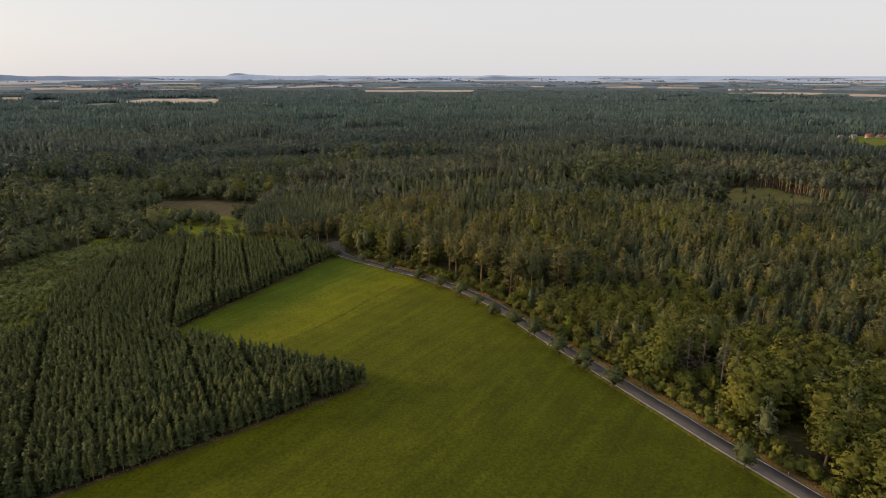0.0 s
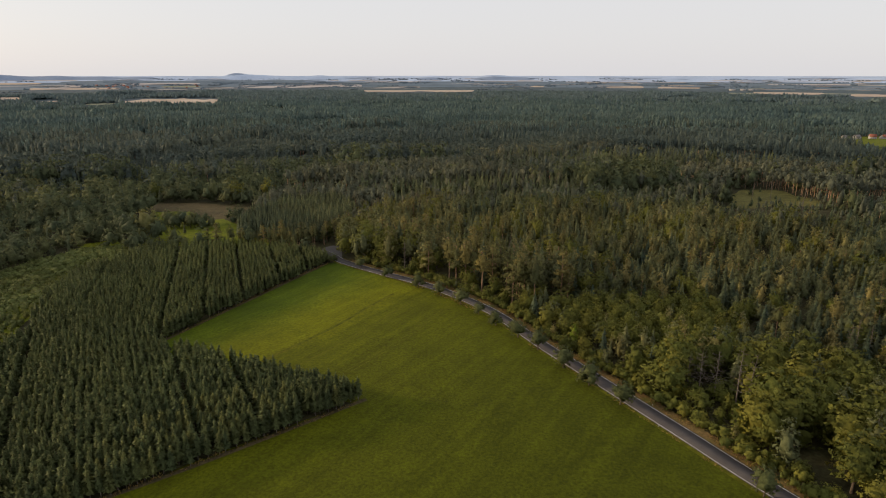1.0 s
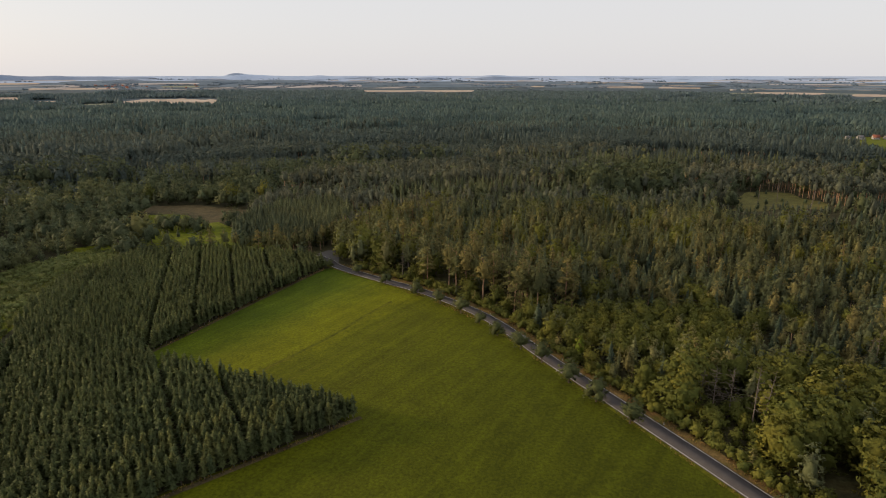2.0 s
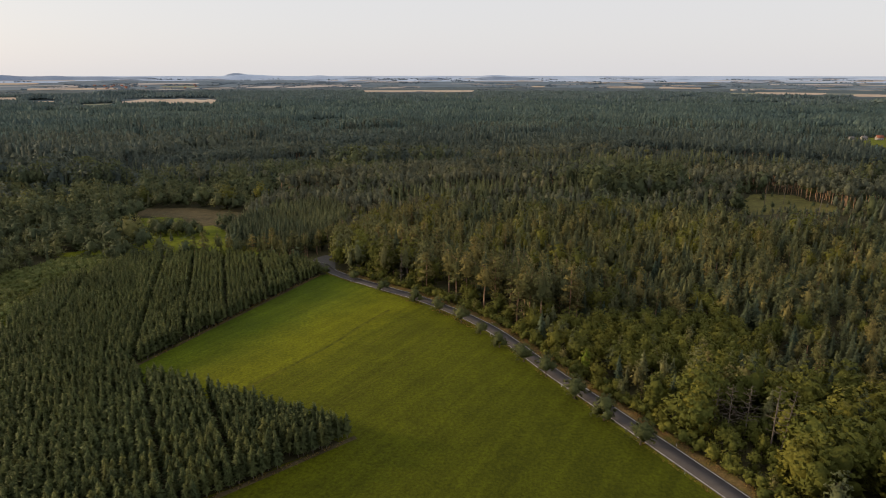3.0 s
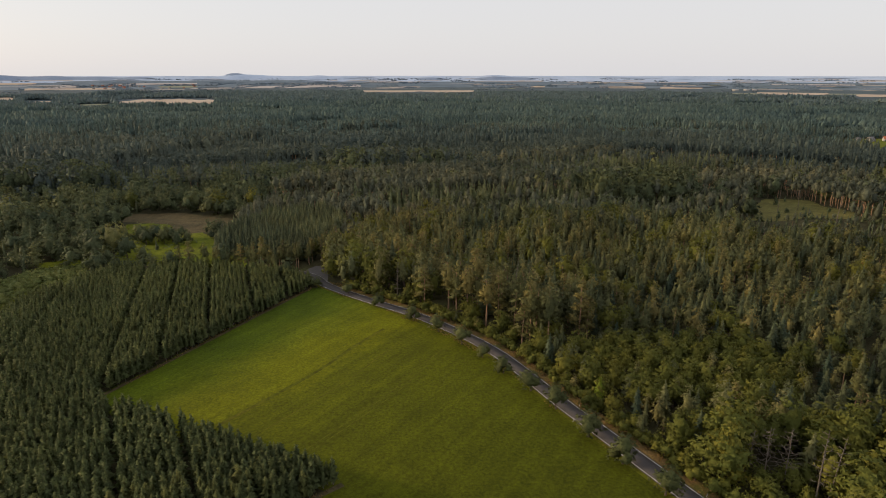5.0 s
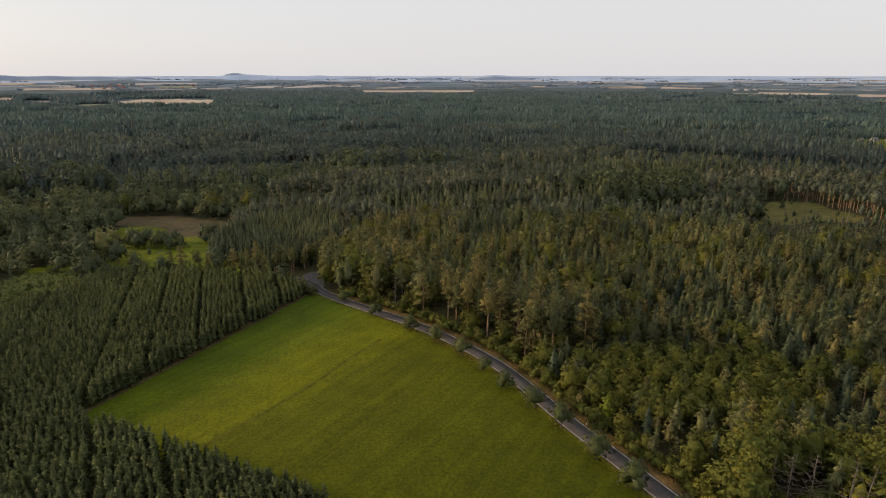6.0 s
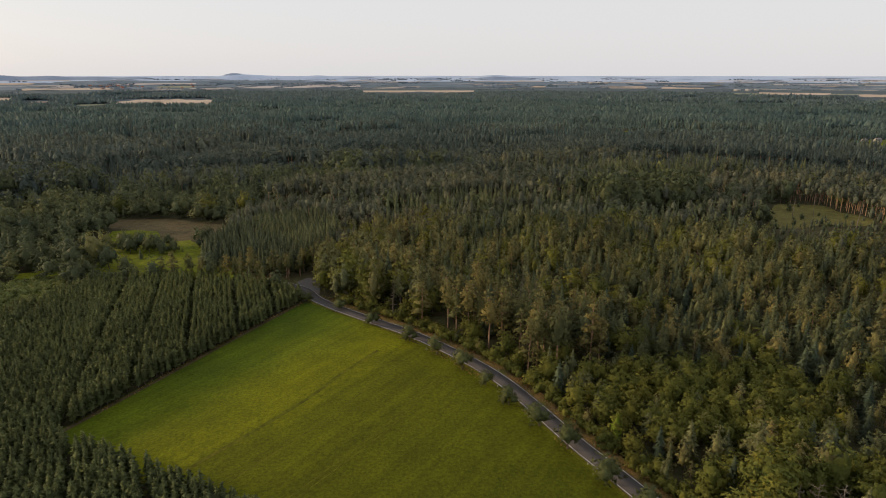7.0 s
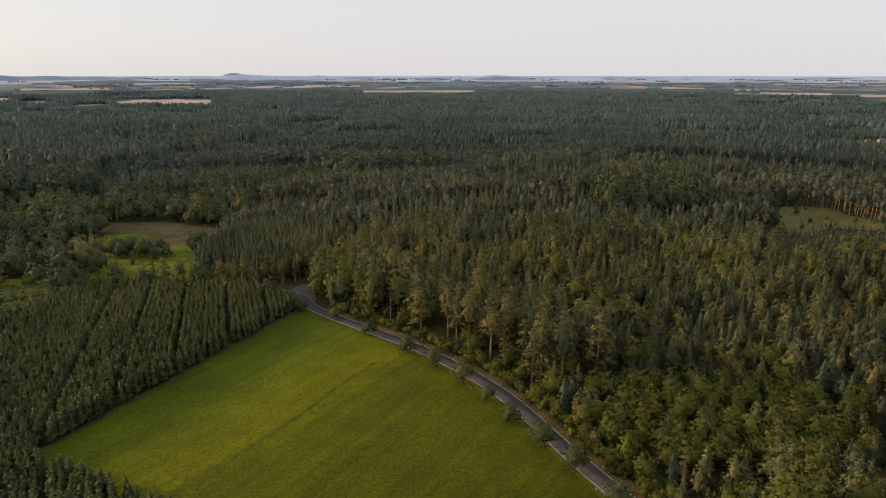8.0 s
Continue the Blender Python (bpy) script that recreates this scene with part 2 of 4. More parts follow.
WOOD_LINE = along([(133, 20), (110, 72), (98, 97), (86, 122.8), (76, 142.4), (68.8, 158), (59.3, 178), (46, 206), (38.2, 222), (27.2, 247.5), (19.6, 262.5),
                   (8.2, 279), (-9.5, 299.5), (-29, 317), (-46.5, 333), (-59.5, 347), (-66, 361), (-69, 378), (-68, 410), (-62, 470), (-50, 540)], 3.0)
LAY_BY = [(-58.5, 350), (-60.5, 362), (-63, 374), (-66, 381), (-71, 380), (-75, 373), (-71, 365), (-64, 355)]
FIELD = [(-28, 181), (-66, 152), (-98, 126), (-170, 68), (-230, 10), (-230, -120), (160, -120), (130, 18), (107, 71), (95, 96), (82.5, 121), (72.5, 140.5),
         (65.4, 156), (56, 176), (42.8, 204), (35, 220), (24, 245), (16.5, 260), (5, 276.5), (-12, 296.5), (-31, 314), (-49, 330.5), (-61, 343), (-65, 340.5), (-84, 301), (-116, 228)]
PL_NEAR = [(-24.5, 184), (-66, 150), (-98, 126), (-172, 66), (-230, 40), (-210, 130), (-174, 214), (-168, 236), (-126, 232), (-114, 229)]
PL_FAR = [(-114, 229), (-66, 340), (-68, 350), (-84, 362), (-108, 373), (-150, 380), (-185, 368), (-196, 322), (-190, 285), (-168, 236)]
SHRUBS = [(-186, 362), (-198, 322), (-192, 285), (-176, 240), (-180, 214), (-216, 130), (-300, 180), (-262, 290), (-247, 325), (-240, 360), (-229, 382), (-204, 392)]
MEADOW = [(-112, 378), (-152, 386), (-206, 395), (-232, 388), (-242, 397), (-196, 425), (-184, 462), (-170, 472), (-150, 448), (-140, 420), (-108, 396)]
MARSH = [(-184, 465), (-168, 474), (-150, 462), (-146, 478), (-150, 512), (-185, 526), (-212, 545), (-258, 545), (-262, 520), (-205, 500)]
OLD_SPRUCE = [(-140, 412), (-104, 398), (-76, 390), (-74, 420), (-66, 470), (-92, 525), (-128, 510), (-146, 470)]
CLEARING = [(218, 472), (240, 468), (262, 478), (284, 470), (304, 492), (296, 520), (300, 540), (270, 552), (252, 530), (232, 526), (236, 500)]
CLEARING_2 = [(300, 455), (350, 450), (345, 480), (300, 480)]
TALL_STANDS = [[(-60, 1262), (120, 1248), (190, 1262), (190, 1335), (-60, 1335)], [(212, 868), (368, 888), (395, 960), (235, 985)]]
LOW_STANDS = [[(180, 740), (390, 750), (368, 886), (210, 866)]]
VALLEY_GAP = [(-150, 445), (-148, 412), (-196, 425), (-224, 440), (-240, 505), (-205, 508)]
VILLAGE = [(690, 1000), (790, 1010), (960, 1200), (960, 1290), (800, 1275), (735, 1195)]
FAR_GLADE = [(340, 1330), (530, 1330), (545, 1470), (360, 1470)]


# ---------------------------------------------------------------- mesh tools
def mesh_of(name, v, f, material, tint=None, normals=None):
    """A mesh from a vertex array and a triangle array, with a value for each vertex that tells trees apart and, for foliage, rounded normals."""
    me = bpy.data.meshes.new(name)
    v, f = np.asarray(v, np.float32), np.asarray(f, np.int32)
    me.vertices.add(len(v))
    me.vertices.foreach_set("co", v.ravel())
    me.loops.add(f.size)
    me.loops.foreach_set("vertex_index", f.ravel())
    me.polygons.add(len(f))
    me.polygons.foreach_set("loop_start", np.arange(0, f.size, f.shape[1], dtype=np.int32))
    me.materials.append(material)
    if tint is not None:
        a = me.attributes.new("tint", "FLOAT", "POINT")
        a.data.foreach_set("value", np.asarray(tint, np.float32))
    me.update(calc_edges=True)
    if normals is not None:
        me.normals_split_custom_set_from_vertices(np.asarray(normals, np.float32))
    return me


def stuff(name, v, f, material, label, category, tint=None, normals=None):
    return tagged(new(name, mesh_of(name, v, f, material, tint, normals)), label, category, "", "stuff")


def spread(template, x, y, z, size, turn, tall=None):
    """Many copies of one template joined: vertices, triangles and, where the template has them, normals."""
    tv, tf = template[:2]
    n = len(x)
    c, s = np.cos(turn)[:, None], np.sin(turn)[:, None]
    k = size[:, None]
    h = (size if tall is None else tall)[:, None]
    v = np.stack([x[:, None] + k * (tv[None, :, 0] * c - tv[None, :, 1] * s), y[:, None] + k * (tv[None, :, 0] * s + tv[None, :, 1] * c), z[:, None] + h * tv[None, :, 2]], -1)
    f = tf[None] + (np.arange(n) * len(tv))[:, None, None]
    if len(template) < 3:
        return v.reshape(-1, 3), f.reshape(-1, 3)
    tn = template[2]
    m = np.stack([tn[None, :, 0] * c - tn[None, :, 1] * s, tn[None, :, 0] * s + tn[None, :, 1] * c, np.broadcast_to(tn[None, :, 2], (n, len(tn)))], -1)
    return v.reshape(-1, 3), f.reshape(-1, 3), m.reshape(-1, 3)


def join(pieces):
    vs, fs, ns, k = [], [], [], 0
    for p in pieces:
        vs.append(np.asarray(p[0], float))
        fs.append(np.asarray(p[1], int) + k)
        if len(p) > 2:
            ns.append(np.asarray(p[2], float))
        k += len(p[0])
    if ns:
        return np.concatenate(vs), np.concatenate(fs), np.concatenate(ns)
    return np.concatenate(vs), np.concatenate(fs)


def unit(a):
    return a / np.maximum(np.linalg.norm(a, axis=-1, keepdims=True), 1e-9)


def face_out(vfn):
    """Turns every triangle so that it faces the way its normals point."""
    v, f, n = vfn
    g = np.cross(v[f[:, 1]] - v[f[:, 0]], v[f[:, 2]] - v[f[:, 0]])
    back = (g * n[f].mean(axis=1)).sum(axis=1) < 0
    f = np.where(back[:, None], f[:, ::-1], f)
    return v, f, n


ICO_V = np.array([(0, 0, 1), *[(0.894 * math.cos(i * 1.2566), 0.894 * math.sin(i * 1.2566), 0.447) for i in range(5)],
                  *[(0.894 * math.cos(i * 1.2566 + 0.628), 0.894 * math.sin(i * 1.2566 + 0.628), -0.447) for i in range(5)], (0, 0, -1)])
ICO_F = np.array([*[(0, 1 + i, 1 + (i + 1) % 5) for i in range(5)], *[(1 + i, 6 + i, 1 + (i + 1) % 5) for i in range(5)],
                  *[(1 + (i + 1) % 5, 6 + i, 6 + (i + 1) % 5) for i in range(5)], *[(11, 6 + (i + 1) % 5, 6 + i) for i in range(5)]])


def blob(centre, radii, rng, rough=0.25):
    """A closed uneven mass, turned at random so that no corner stands on top."""
    turn = np.array(Euler(rng.uniform(0, 6.28, 3)).to_matrix())
    d = ICO_V @ turn.T
    v = d * (1 + rng.uniform(-rough, rough, (12, 1))) * np.array(radii) + np.array(centre)
    return v, ICO_F, unit(d / np.array(radii))


def limb(a, b, ra, rb, sides=5):
    """A tapered stick from a to b."""
    a, b = np.array(a, float), np.array(b, float)
    d = (b - a) / np.linalg.norm(b - a)
    u = np.cross(d, (0.3, 0.9, 0.2))
    u /= np.linalg.norm(u)
    w = np.cross(d, u)
    ang = np.arange(sides) * 2 * math.pi / sides
    ring = np.cos(ang)[:, None] * u + np.sin(ang)[:, None] * w
    v = np.concatenate([a + ring * ra, b + ring * rb])
    f = []
    for i in range(sides):
        j = (i + 1) % sides
        f += [(i, j, sides + j), (i, sides + j, sides + i)]
    f += [(sides, sides + i, sides + i + 1) for i in range(1, sides - 1)]
    return v, np.array(f)


# ---------------------------------------------------------------- tree shapes, height 1 unless noted
def conifer_crown(rng, boughs, width, low=0.05, droop=0.1, power=0.85, blade=0.34, core=6, loose=0.36):
    """A dark inner cone set all round with ragged boughs, each one rolled triangle, height 1."""
    u = np.sort(rng.uniform(0, 1, boughs) ** 1.15)
    z = low + (1 - low) * u * 0.96
    r = width * np.clip((1 - u) ** power, 0.09, 1) * rng.uniform(0.6, 1.25, boughs)
    a = np.arange(boughs) * 2.4 + rng.uniform(-0.5, 0.5, boughs)
    c, s = np.cos(a), np.sin(a)
    half = r * blade + 0.006
    roll = rng.uniform(-1.1, 1.1, boughs) * half
    zr = z + r * 0.16
    root = 0.3
    b1 = np.stack([root * r * c - half * s, root * r * s + half * c, zr + roll], 1)
    b2 = np.stack([root * r * c + half * s, root * r * s - half * c, zr - roll], 1)
    tip = np.stack([r * c, r * s, z - r * (droop + rng.uniform(-0.2, 0.2, boughs))], 1)
    v = np.stack([b1, b2, tip], 1).reshape(-1, 3)
    f = np.arange(boughs)[:, None] * 3 + np.array([[1, 0, 2]])
    ang = np.arange(core) * 2 * math.pi / core
    cone = np.concatenate([np.stack([0.56 * width * np.cos(ang), 0.56 * width * np.sin(ang), np.full(core, low)], 1), [(0, 0, 0.95)]])
    out = np.stack([c, s, 0.25 + 0.4 * u ** 2], 1) + rng.normal(size=(boughs, 3)) * loose
    side = np.concatenate([np.stack([np.cos(ang), np.sin(ang), np.full(core, 0.12)], 1), [(0, 0, 1.0)]])
    return face_out(join([(v, f, np.repeat(unit(out), 3, axis=0)), (cone, np.array([(k, (k + 1) % core, core) for k in range(core)]), unit(side))]))


def clumped(rng, cs, rs, boughs, per, reach, size, mid, core=0.6, flat=0.8, weights=(0.8, 0.3, 0.24), egg=0.5):
    """A crown of round masses: each is set evenly with boughs, and each bough is a loose cluster of leaf sprays; smaller masses close it inside."""
    cs, rs = np.array(cs), np.array(rs)
    area = rs[:, 0] * rs[:, 2]
    hubs, ways = [], []
    for i, m in enumerate(np.maximum(3, np.round(boughs * area / area.sum()).astype(int))):
        k = np.arange(m) + 0.5
        z = 1 - 1.55 * k / m
        a = k * 2.39996 + rng.uniform(0, 6.28)
        d = np.stack([np.sqrt(1 - z * z) * np.cos(a), np.sqrt(1 - z * z) * np.sin(a), z], 1) + rng.normal(size=(m, 3)) * 0.12
        p = cs[i] + d * rs[i] * rng.uniform(0.84, 1.04, (m, 1))
        buried = np.zeros(m, bool)
        for j in range(len(cs)):
            if j != i:
                buried |= (((p - cs[j]) / rs[j]) ** 2).sum(axis=1) < 0.55
        hubs.append(p[~buried])
        ways.append(unit(d)[~buried])
    hub, way = np.repeat(np.concatenate(hubs), per, axis=0), np.repeat(np.concatenate(ways), per, axis=0)
    n = len(hub)
    off = rng.normal(size=(n, 3)) * (reach * 0.6) * (1, 1, flat)
    p = hub + off
    p[:, 2] = np.clip(p[:, 2], 0.0, 1.02)
    wide = (np.hypot(cs[:, 0], cs[:, 1]) + rs[:, 0]).max()
    whole = unit((p - mid) / (wide, wide, 0.55))
    a, b, c = weights
    shade = unit(whole * a + unit(off + way * reach * 0.6) * b + unit(rng.normal(size=(n, 3))) * c)
    lie = unit(way * 0.7 + unit(rng.normal(size=(n, 3))) * 0.7 + (0, 0, 0.15))
    u = unit(np.cross(lie, rng.normal(size=(n, 3))))
    w = np.cross(lie, u)
    k = size * rng.uniform(0.55, 1.4, (n, 1))
    q = np.stack([p - u * k * 0.8 - w * k * 0.7, p + u * k * 0.8 - w * k * 0.7, p + w * k * 1.25], 1).reshape(-1, 3)
    pieces = [(q, np.arange(n)[:, None] * 3 + np.array([[0, 1, 2]]), np.repeat(shade, 3, axis=0))]
    for m, r in zip(cs, rs):
        v, f, nn = blob(m, r * core, rng, 0.25)
        pieces.append((v, f, unit(nn * 0.5 + unit((v - mid) / (wide, wide, 0.55)) * 0.5 + rng.normal(size=nn.shape) * 0.2)))
    v, f, m = join(pieces)
    base = (cs[:, 2] - rs[:, 2]).min()
    up = np.clip((v[:, 2] - base) / (1 - base), 0, 1)
    v = v * np.column_stack([1.12 - egg * up ** 1.6, 1.12 - egg * up ** 1.6, np.ones(len(v))])
    return face_out((v, f, m))


def broad_crown(rng, masses, boughs, per, width, low, size, reach=0.05, core=0.66):
    """An upright rounded crown: one tall mass with lower ones round it, height 1."""
    tall = (0.99 - low) / 2
    main = width * (1.0 if masses == 1 else rng.uniform(0.68, 0.8))
    lean = rng.normal(size=2) * width * 0.1
    cs, rs = [(lean[0], lean[1], low + tall)], [(main, main, tall)]
    for i in range(1, masses):
        r = width * rng.uniform(0.42, 0.58)
        a = i * 2.4 + rng.uniform(-0.5, 0.5)
        off = width * rng.uniform(0.42, 0.62)
        rz = min(tall, r * rng.uniform(1.0, 1.5))
        cs.append((off * math.cos(a), off * math.sin(a), low + rz * 0.9 + max(0.0, 0.86 - low - 2 * rz) * rng.uniform(0.0, 1.0)))
        rs.append((r, r, rz))
    return clumped(rng, cs, rs, boughs, per, reach, size, (0, 0, 0.38 + 0.3 * low), core, egg=0.3 if width > 0.25 else 0.48)


def pine_crown(rng, masses, boughs, per, width, low, size, reach=0.032, core=0.62):
    """Flattened plates of needles at the ends of upper limbs, height 1."""
    cs, rs = [], []
    for i in range(masses):
        u = (i + 0.5) / masses
        a = i * 2.4 + rng.uniform(-0.6, 0.6)
        off = width * (0.85 - 0.7 * u) * rng.uniform(0.5, 1.1)
        r = width * rng.uniform(0.42, 0.62) * (1.05 - 0.35 * u)
        cs.append((off * math.cos(a), off * math.sin(a), low + (0.96 - low) * u))
        rs.append((r, r, r * 0.62))
    return clumped(rng, cs, rs, boughs, per, reach, size, (0, 0, 0.3 + 0.5 * low), core, 0.5, (0.6, 0.36, 0.3), 0.25)


def ragged(rng, width, low, sprays=10):
    """A far rounded tree: an uneven closed crown with a few sprays standing off it, height 1."""
    core = bullet(rng, width * 0.7)
    n = sprays
    u, a = rng.uniform(0.25, 0.98, n), rng.uniform(0, 6.283, n)
    r = width * (1.05 - 0.75 * u ** 3) * rng.uniform(0.75, 1.15, n)
    p = np.stack([r * np.cos(a), r * np.sin(a), u], 1)
    out = unit(np.stack([np.cos(a), np.sin(a), u], 1) + rng.normal(size=(n, 3)) * 0.35)
    x = unit(np.cross(out, rng.normal(size=(n, 3))))
    y = np.cross(out, x)
    k = width * rng.uniform(0.22, 0.42, (n, 1))
    q = np.stack([p - x * k - y * k * 0.6, p + x * k - y * k * 0.6, p + y * k * 1.2], 1).reshape(-1, 3)
    v, f, m = join([core, (q, np.arange(n)[:, None] * 3 + np.array([[0, 1, 2]]), np.repeat(out, 3, axis=0))])
    v = v * (1, 1, 1 - low) + (0, 0, low)
    return face_out((v, f, m))


def bullet(rng, width):
    """A plump pointed crown of fifteen triangles for far trees, height 1."""
    a = np.arange(5) * 2 * math.pi / 5
    r0, r1 = width * rng.uniform(0.85, 1.15, 5), width * rng.uniform(0.6, 0.85, 5)
    v = np.concatenate([np.stack([r0 * np.cos(a), r0 * np.sin(a), np.full(5, 0.12)], 1), np.stack([r1 * np.cos(a + 0.6), r1 * np.sin(a + 0.6), rng.uniform(0.58, 0.74, 5)], 1), [(0, 0, 1.0)]])
    n = np.concatenate([np.stack([np.cos(a), np.sin(a), np.full(5, 0.1)], 1), np.stack([np.cos(a + 0.6), np.sin(a + 0.6), np.full(5, 0.5)], 1), [(0, 0, 1.0)]])
    f = [t for i in range(5) for t in ((i, (i + 1) % 5, 5 + i), ((i + 1) % 5, 5 + (i + 1) % 5, 5 + i), (5 + i, 5 + (i + 1) % 5, 10))]
    return face_out((v, np.array(f), unit(n)))


def spike(rng, width):
    """A far conifer: one uneven pointed crown, height 1."""
    a = np.arange(5) * 2 * math.pi / 5 + rng.uniform(-0.3, 0.3, 5)
    r = width * rng.uniform(0.7, 1.3, 5)
    v = np.concatenate([np.stack([r * np.cos(a), r * np.sin(a), rng.uniform(0.15, 0.5, 5)], 1), [(0, 0, 1.0)]])
    n = unit(np.concatenate([np.stack([np.cos(a), np.sin(a), np.full(5, 0.3)], 1), [(0, 0, 1.0)]]) + rng.normal(size=(6, 3)) * 0.25)
    return face_out((v, np.array([(i, (i + 1) % 5, 5) for i in range(5)]), n))


def trunk_mesh(rng, top, r, lean=0.01, limbs=0, low=0.4, reach=0.15, sides=6):
    """A tapered stem in three lengths, with limbs, height 1."""
    pts = [np.array((0, 0, -0.02))]
    for i in range(1, 4):
        pts.append(np.array((rng.normal() * lean * i, rng.normal() * lean * i, top * i / 3)))
    rad = [r * 1.25, r, r * 0.7, r * 0.28]
    parts = [limb(pts[i], pts[i + 1], rad[i], rad[i + 1], sides) for i in range(3)]
    for i in range(limbs):
        u = low + (top - low) * (i + 0.5) / limbs
        a = i * 2.4 + rng.uniform(-0.5, 0.5)
        base = np.array((0, 0, u))
        parts.append(limb(base, base + np.array((math.cos(a) * reach, math.sin(a) * reach, reach * rng.uniform(0.2, 0.7))), r * 0.4, r * 0.1, 4))
    return join(parts)


def part(name, vf, material, parent, label=""):
    ob = new(name, mesh_of(name, vf[0], vf[1], material, None, vf[2] if len(vf) > 2 else None))
    ob.parent = parent
    if label:
        ob["label"] = label
    return ob


def tree(name, label, category, group, trunk, crown, bark, foliage):
    root = new(name)
    root.empty_display_size = 0.2
    tagged(root, label, category, group)
    part("trunk", trunk, bark, root)
    if crown is not None:
        part("crown", crown, foliage, root)
    return root


def planted(templates, x, y, size, rng, wide=(0.9, 1.1), sink=0.0):
    """Separate trees, one copy of a template each; the templates themselves take the first places."""
    z = land(x, y)
    for i in range(len(x)):
        w = size[i] * rng.uniform(*wide)
        m = Matrix.LocRotScale((x[i], y[i], float(z[i]) - sink), Euler((rng.normal() * 0.015, rng.normal() * 0.015, rng.uniform(0, 6.28))), (w, w, size[i]))
        k = i % len(templates)
        if i < len(templates):
            templates[k].matrix_basis = m
        else:
            ob = copy_thing(templates[k], Matrix.Identity(4))
            ob.matrix_basis = m


def scatter(rng, x0, x1, y0, y1, step, jitter=0.42, turn=0.0):
    """Points of a shaken grid over a rectangle."""
    nx, ny = int((x1 - x0) / step) + 1, int((y1 - y0) / step) + 1
    gx, gy = np.meshgrid(x0 + np.arange(nx) * step, y0 + np.arange(ny) * step)
    gx = gx + (np.arange(ny) % 2)[:, None] * step * 0.5
    gx = gx + rng.uniform(-jitter, jitter, gx.shape) * step
    gy = gy + rng.uniform(-jitter, jitter, gy.shape) * step
    return gx.ravel(), gy.ravel()


def gap_to(line, x, y):
    """Distance from points to a sampled line."""
    best = np.full(len(x), 1e9)
    for p in line:
        best = np.minimum(best, np.hypot(x - p[0], y - p[1]))
    return best


def side_of_road(x, y):
    """Signed distance from the road, positive on its wooded side."""
    best, sgn = np.full(len(x), 1e9), np.ones(len(x))
    for p, q in zip(WOOD_LINE, WOOD_LINE[1:]):
        d = np.hypot(x - p[0], y - p[1])
        s = (q[0] - p[0]) * (y - p[1]) - (q[1] - p[1]) * (x - p[0])
        sgn = np.where(d < best, np.where(s < 0, 1, -1), sgn)
        best = np.minimum(best, d)
    return best * sgn


def lump(x, y, scale, seed):
    """Cheap smooth noise in 0..1 over the plan."""
    r = np.random.default_rng(seed)
    v = np.zeros(np.shape(x))
    for k in range(6):
        a, ph, w = r.uniform(0, 6.28), r.uniform(0, 6.28), r.uniform(0.6, 1.7) / scale
        v = v + np.sin((np.cos(a) * x + np.sin(a) * y) * w * 6.28 + ph)
    return np.clip(0.5 + v / 6, 0, 1)


# ---------------------------------------------------------------- ground, field, road
rad = np.concatenate([np.linspace(0, 600, 25), np.geomspace(640, 4880, 60)])
ang = np.linspace(0, 2 * math.pi, 145)
gr, ga = np.meshgrid(rad, ang, indexing="ij")
gx, gy = gr * np.sin(ga), gr * np.cos(ga)
gv = np.stack([gx.ravel(), gy.ravel(), land(gx, gy).ravel()], 1)
k = len(ang)
gi = (np.arange(len(rad) - 1)[:, None] * k + np.arange(k - 1)[None]).ravel()
gf = np.concatenate([np.stack([gi, gi + k, gi + k + 1], 1), np.stack([gi, gi + k + 1, gi + 1], 1)])[:, ::-1]
tagged(new("ground", mesh_of("ground", gv, gf, M_FLOOR)), "dark forest floor with moss and needle litter", "ground", "", "structure")


def patch(name, poly, lift, material, label, category="ground", edge=4.0):
    """A piece of ground laid on the land, its outline slightly uneven."""
    rng = np.random.default_rng(len(name) * 7 + len(poly))
    pts = []
    for (x0, y0), (x1, y1) in zip(poly, poly[1:] + poly[:1]):
        n = max(1, int(math.hypot(x1 - x0, y1 - y0) / edge))
        for i in range(n):
            w = 0.0 if i == 0 else 0.35
            pts.append((x0 + (x1 - x0) * i / n + rng.normal() * w, y0 + (y1 - y0) * i / n + rng.normal() * w))
    bm = bmesh.new()
    vs = [bm.verts.new((x, y, float(land(x, y)) + lift)) for x, y in pts]
    bmesh.ops.triangulate(bm, faces=[bm.faces.new(vs)])
    bmesh.ops.recalc_face_normals(bm, faces=bm.faces)
    me = bpy.data.meshes.new(name)
    bm.to_mesh(me)
    bm.free()
    if me.polygons[0].normal.z < 0:
        me.flip_normals()
    me.materials.append(material)
    return tagged(new(name, me), label, category, "", "structure")


def ribbon(line, left, right, lift, thick=0.0):
    """A strip along a line from left to right metres beside it (left negative), with sides of the given depth."""
    line = np.asarray(line)
    d = np.gradient(line, axis=0)
    d /= np.linalg.norm(d, axis=1)[:, None]
    n = np.stack([d[:, 1], -d[:, 0]], 1)
    a, b = line + n * left, line + n * right
    za, zb = land(a[:, 0], a[:, 1]) + lift, land(b[:, 0], b[:, 1]) + lift
    m = len(line)
    v = np.concatenate([np.column_stack([a, za]), np.column_stack([b, zb])])
    i = np.arange(m - 1)
    f = [np.stack([i, i + m, i + m + 1], 1), np.stack([i, i + m + 1, i + 1], 1)]
    if thick:
        v = np.concatenate([v, v - (0, 0, thick)])
        for s, o in ((0, 1), (m, -1)):
            q = [np.stack([i + s, i + s + 1, i + s + 2 * m + 1], 1), np.stack([i + s, i + s + 2 * m + 1, i + s + 2 * m], 1)]
            f += [t if o > 0 else t[:, ::-1] for t in q]
    return v, np.concatenate(f)


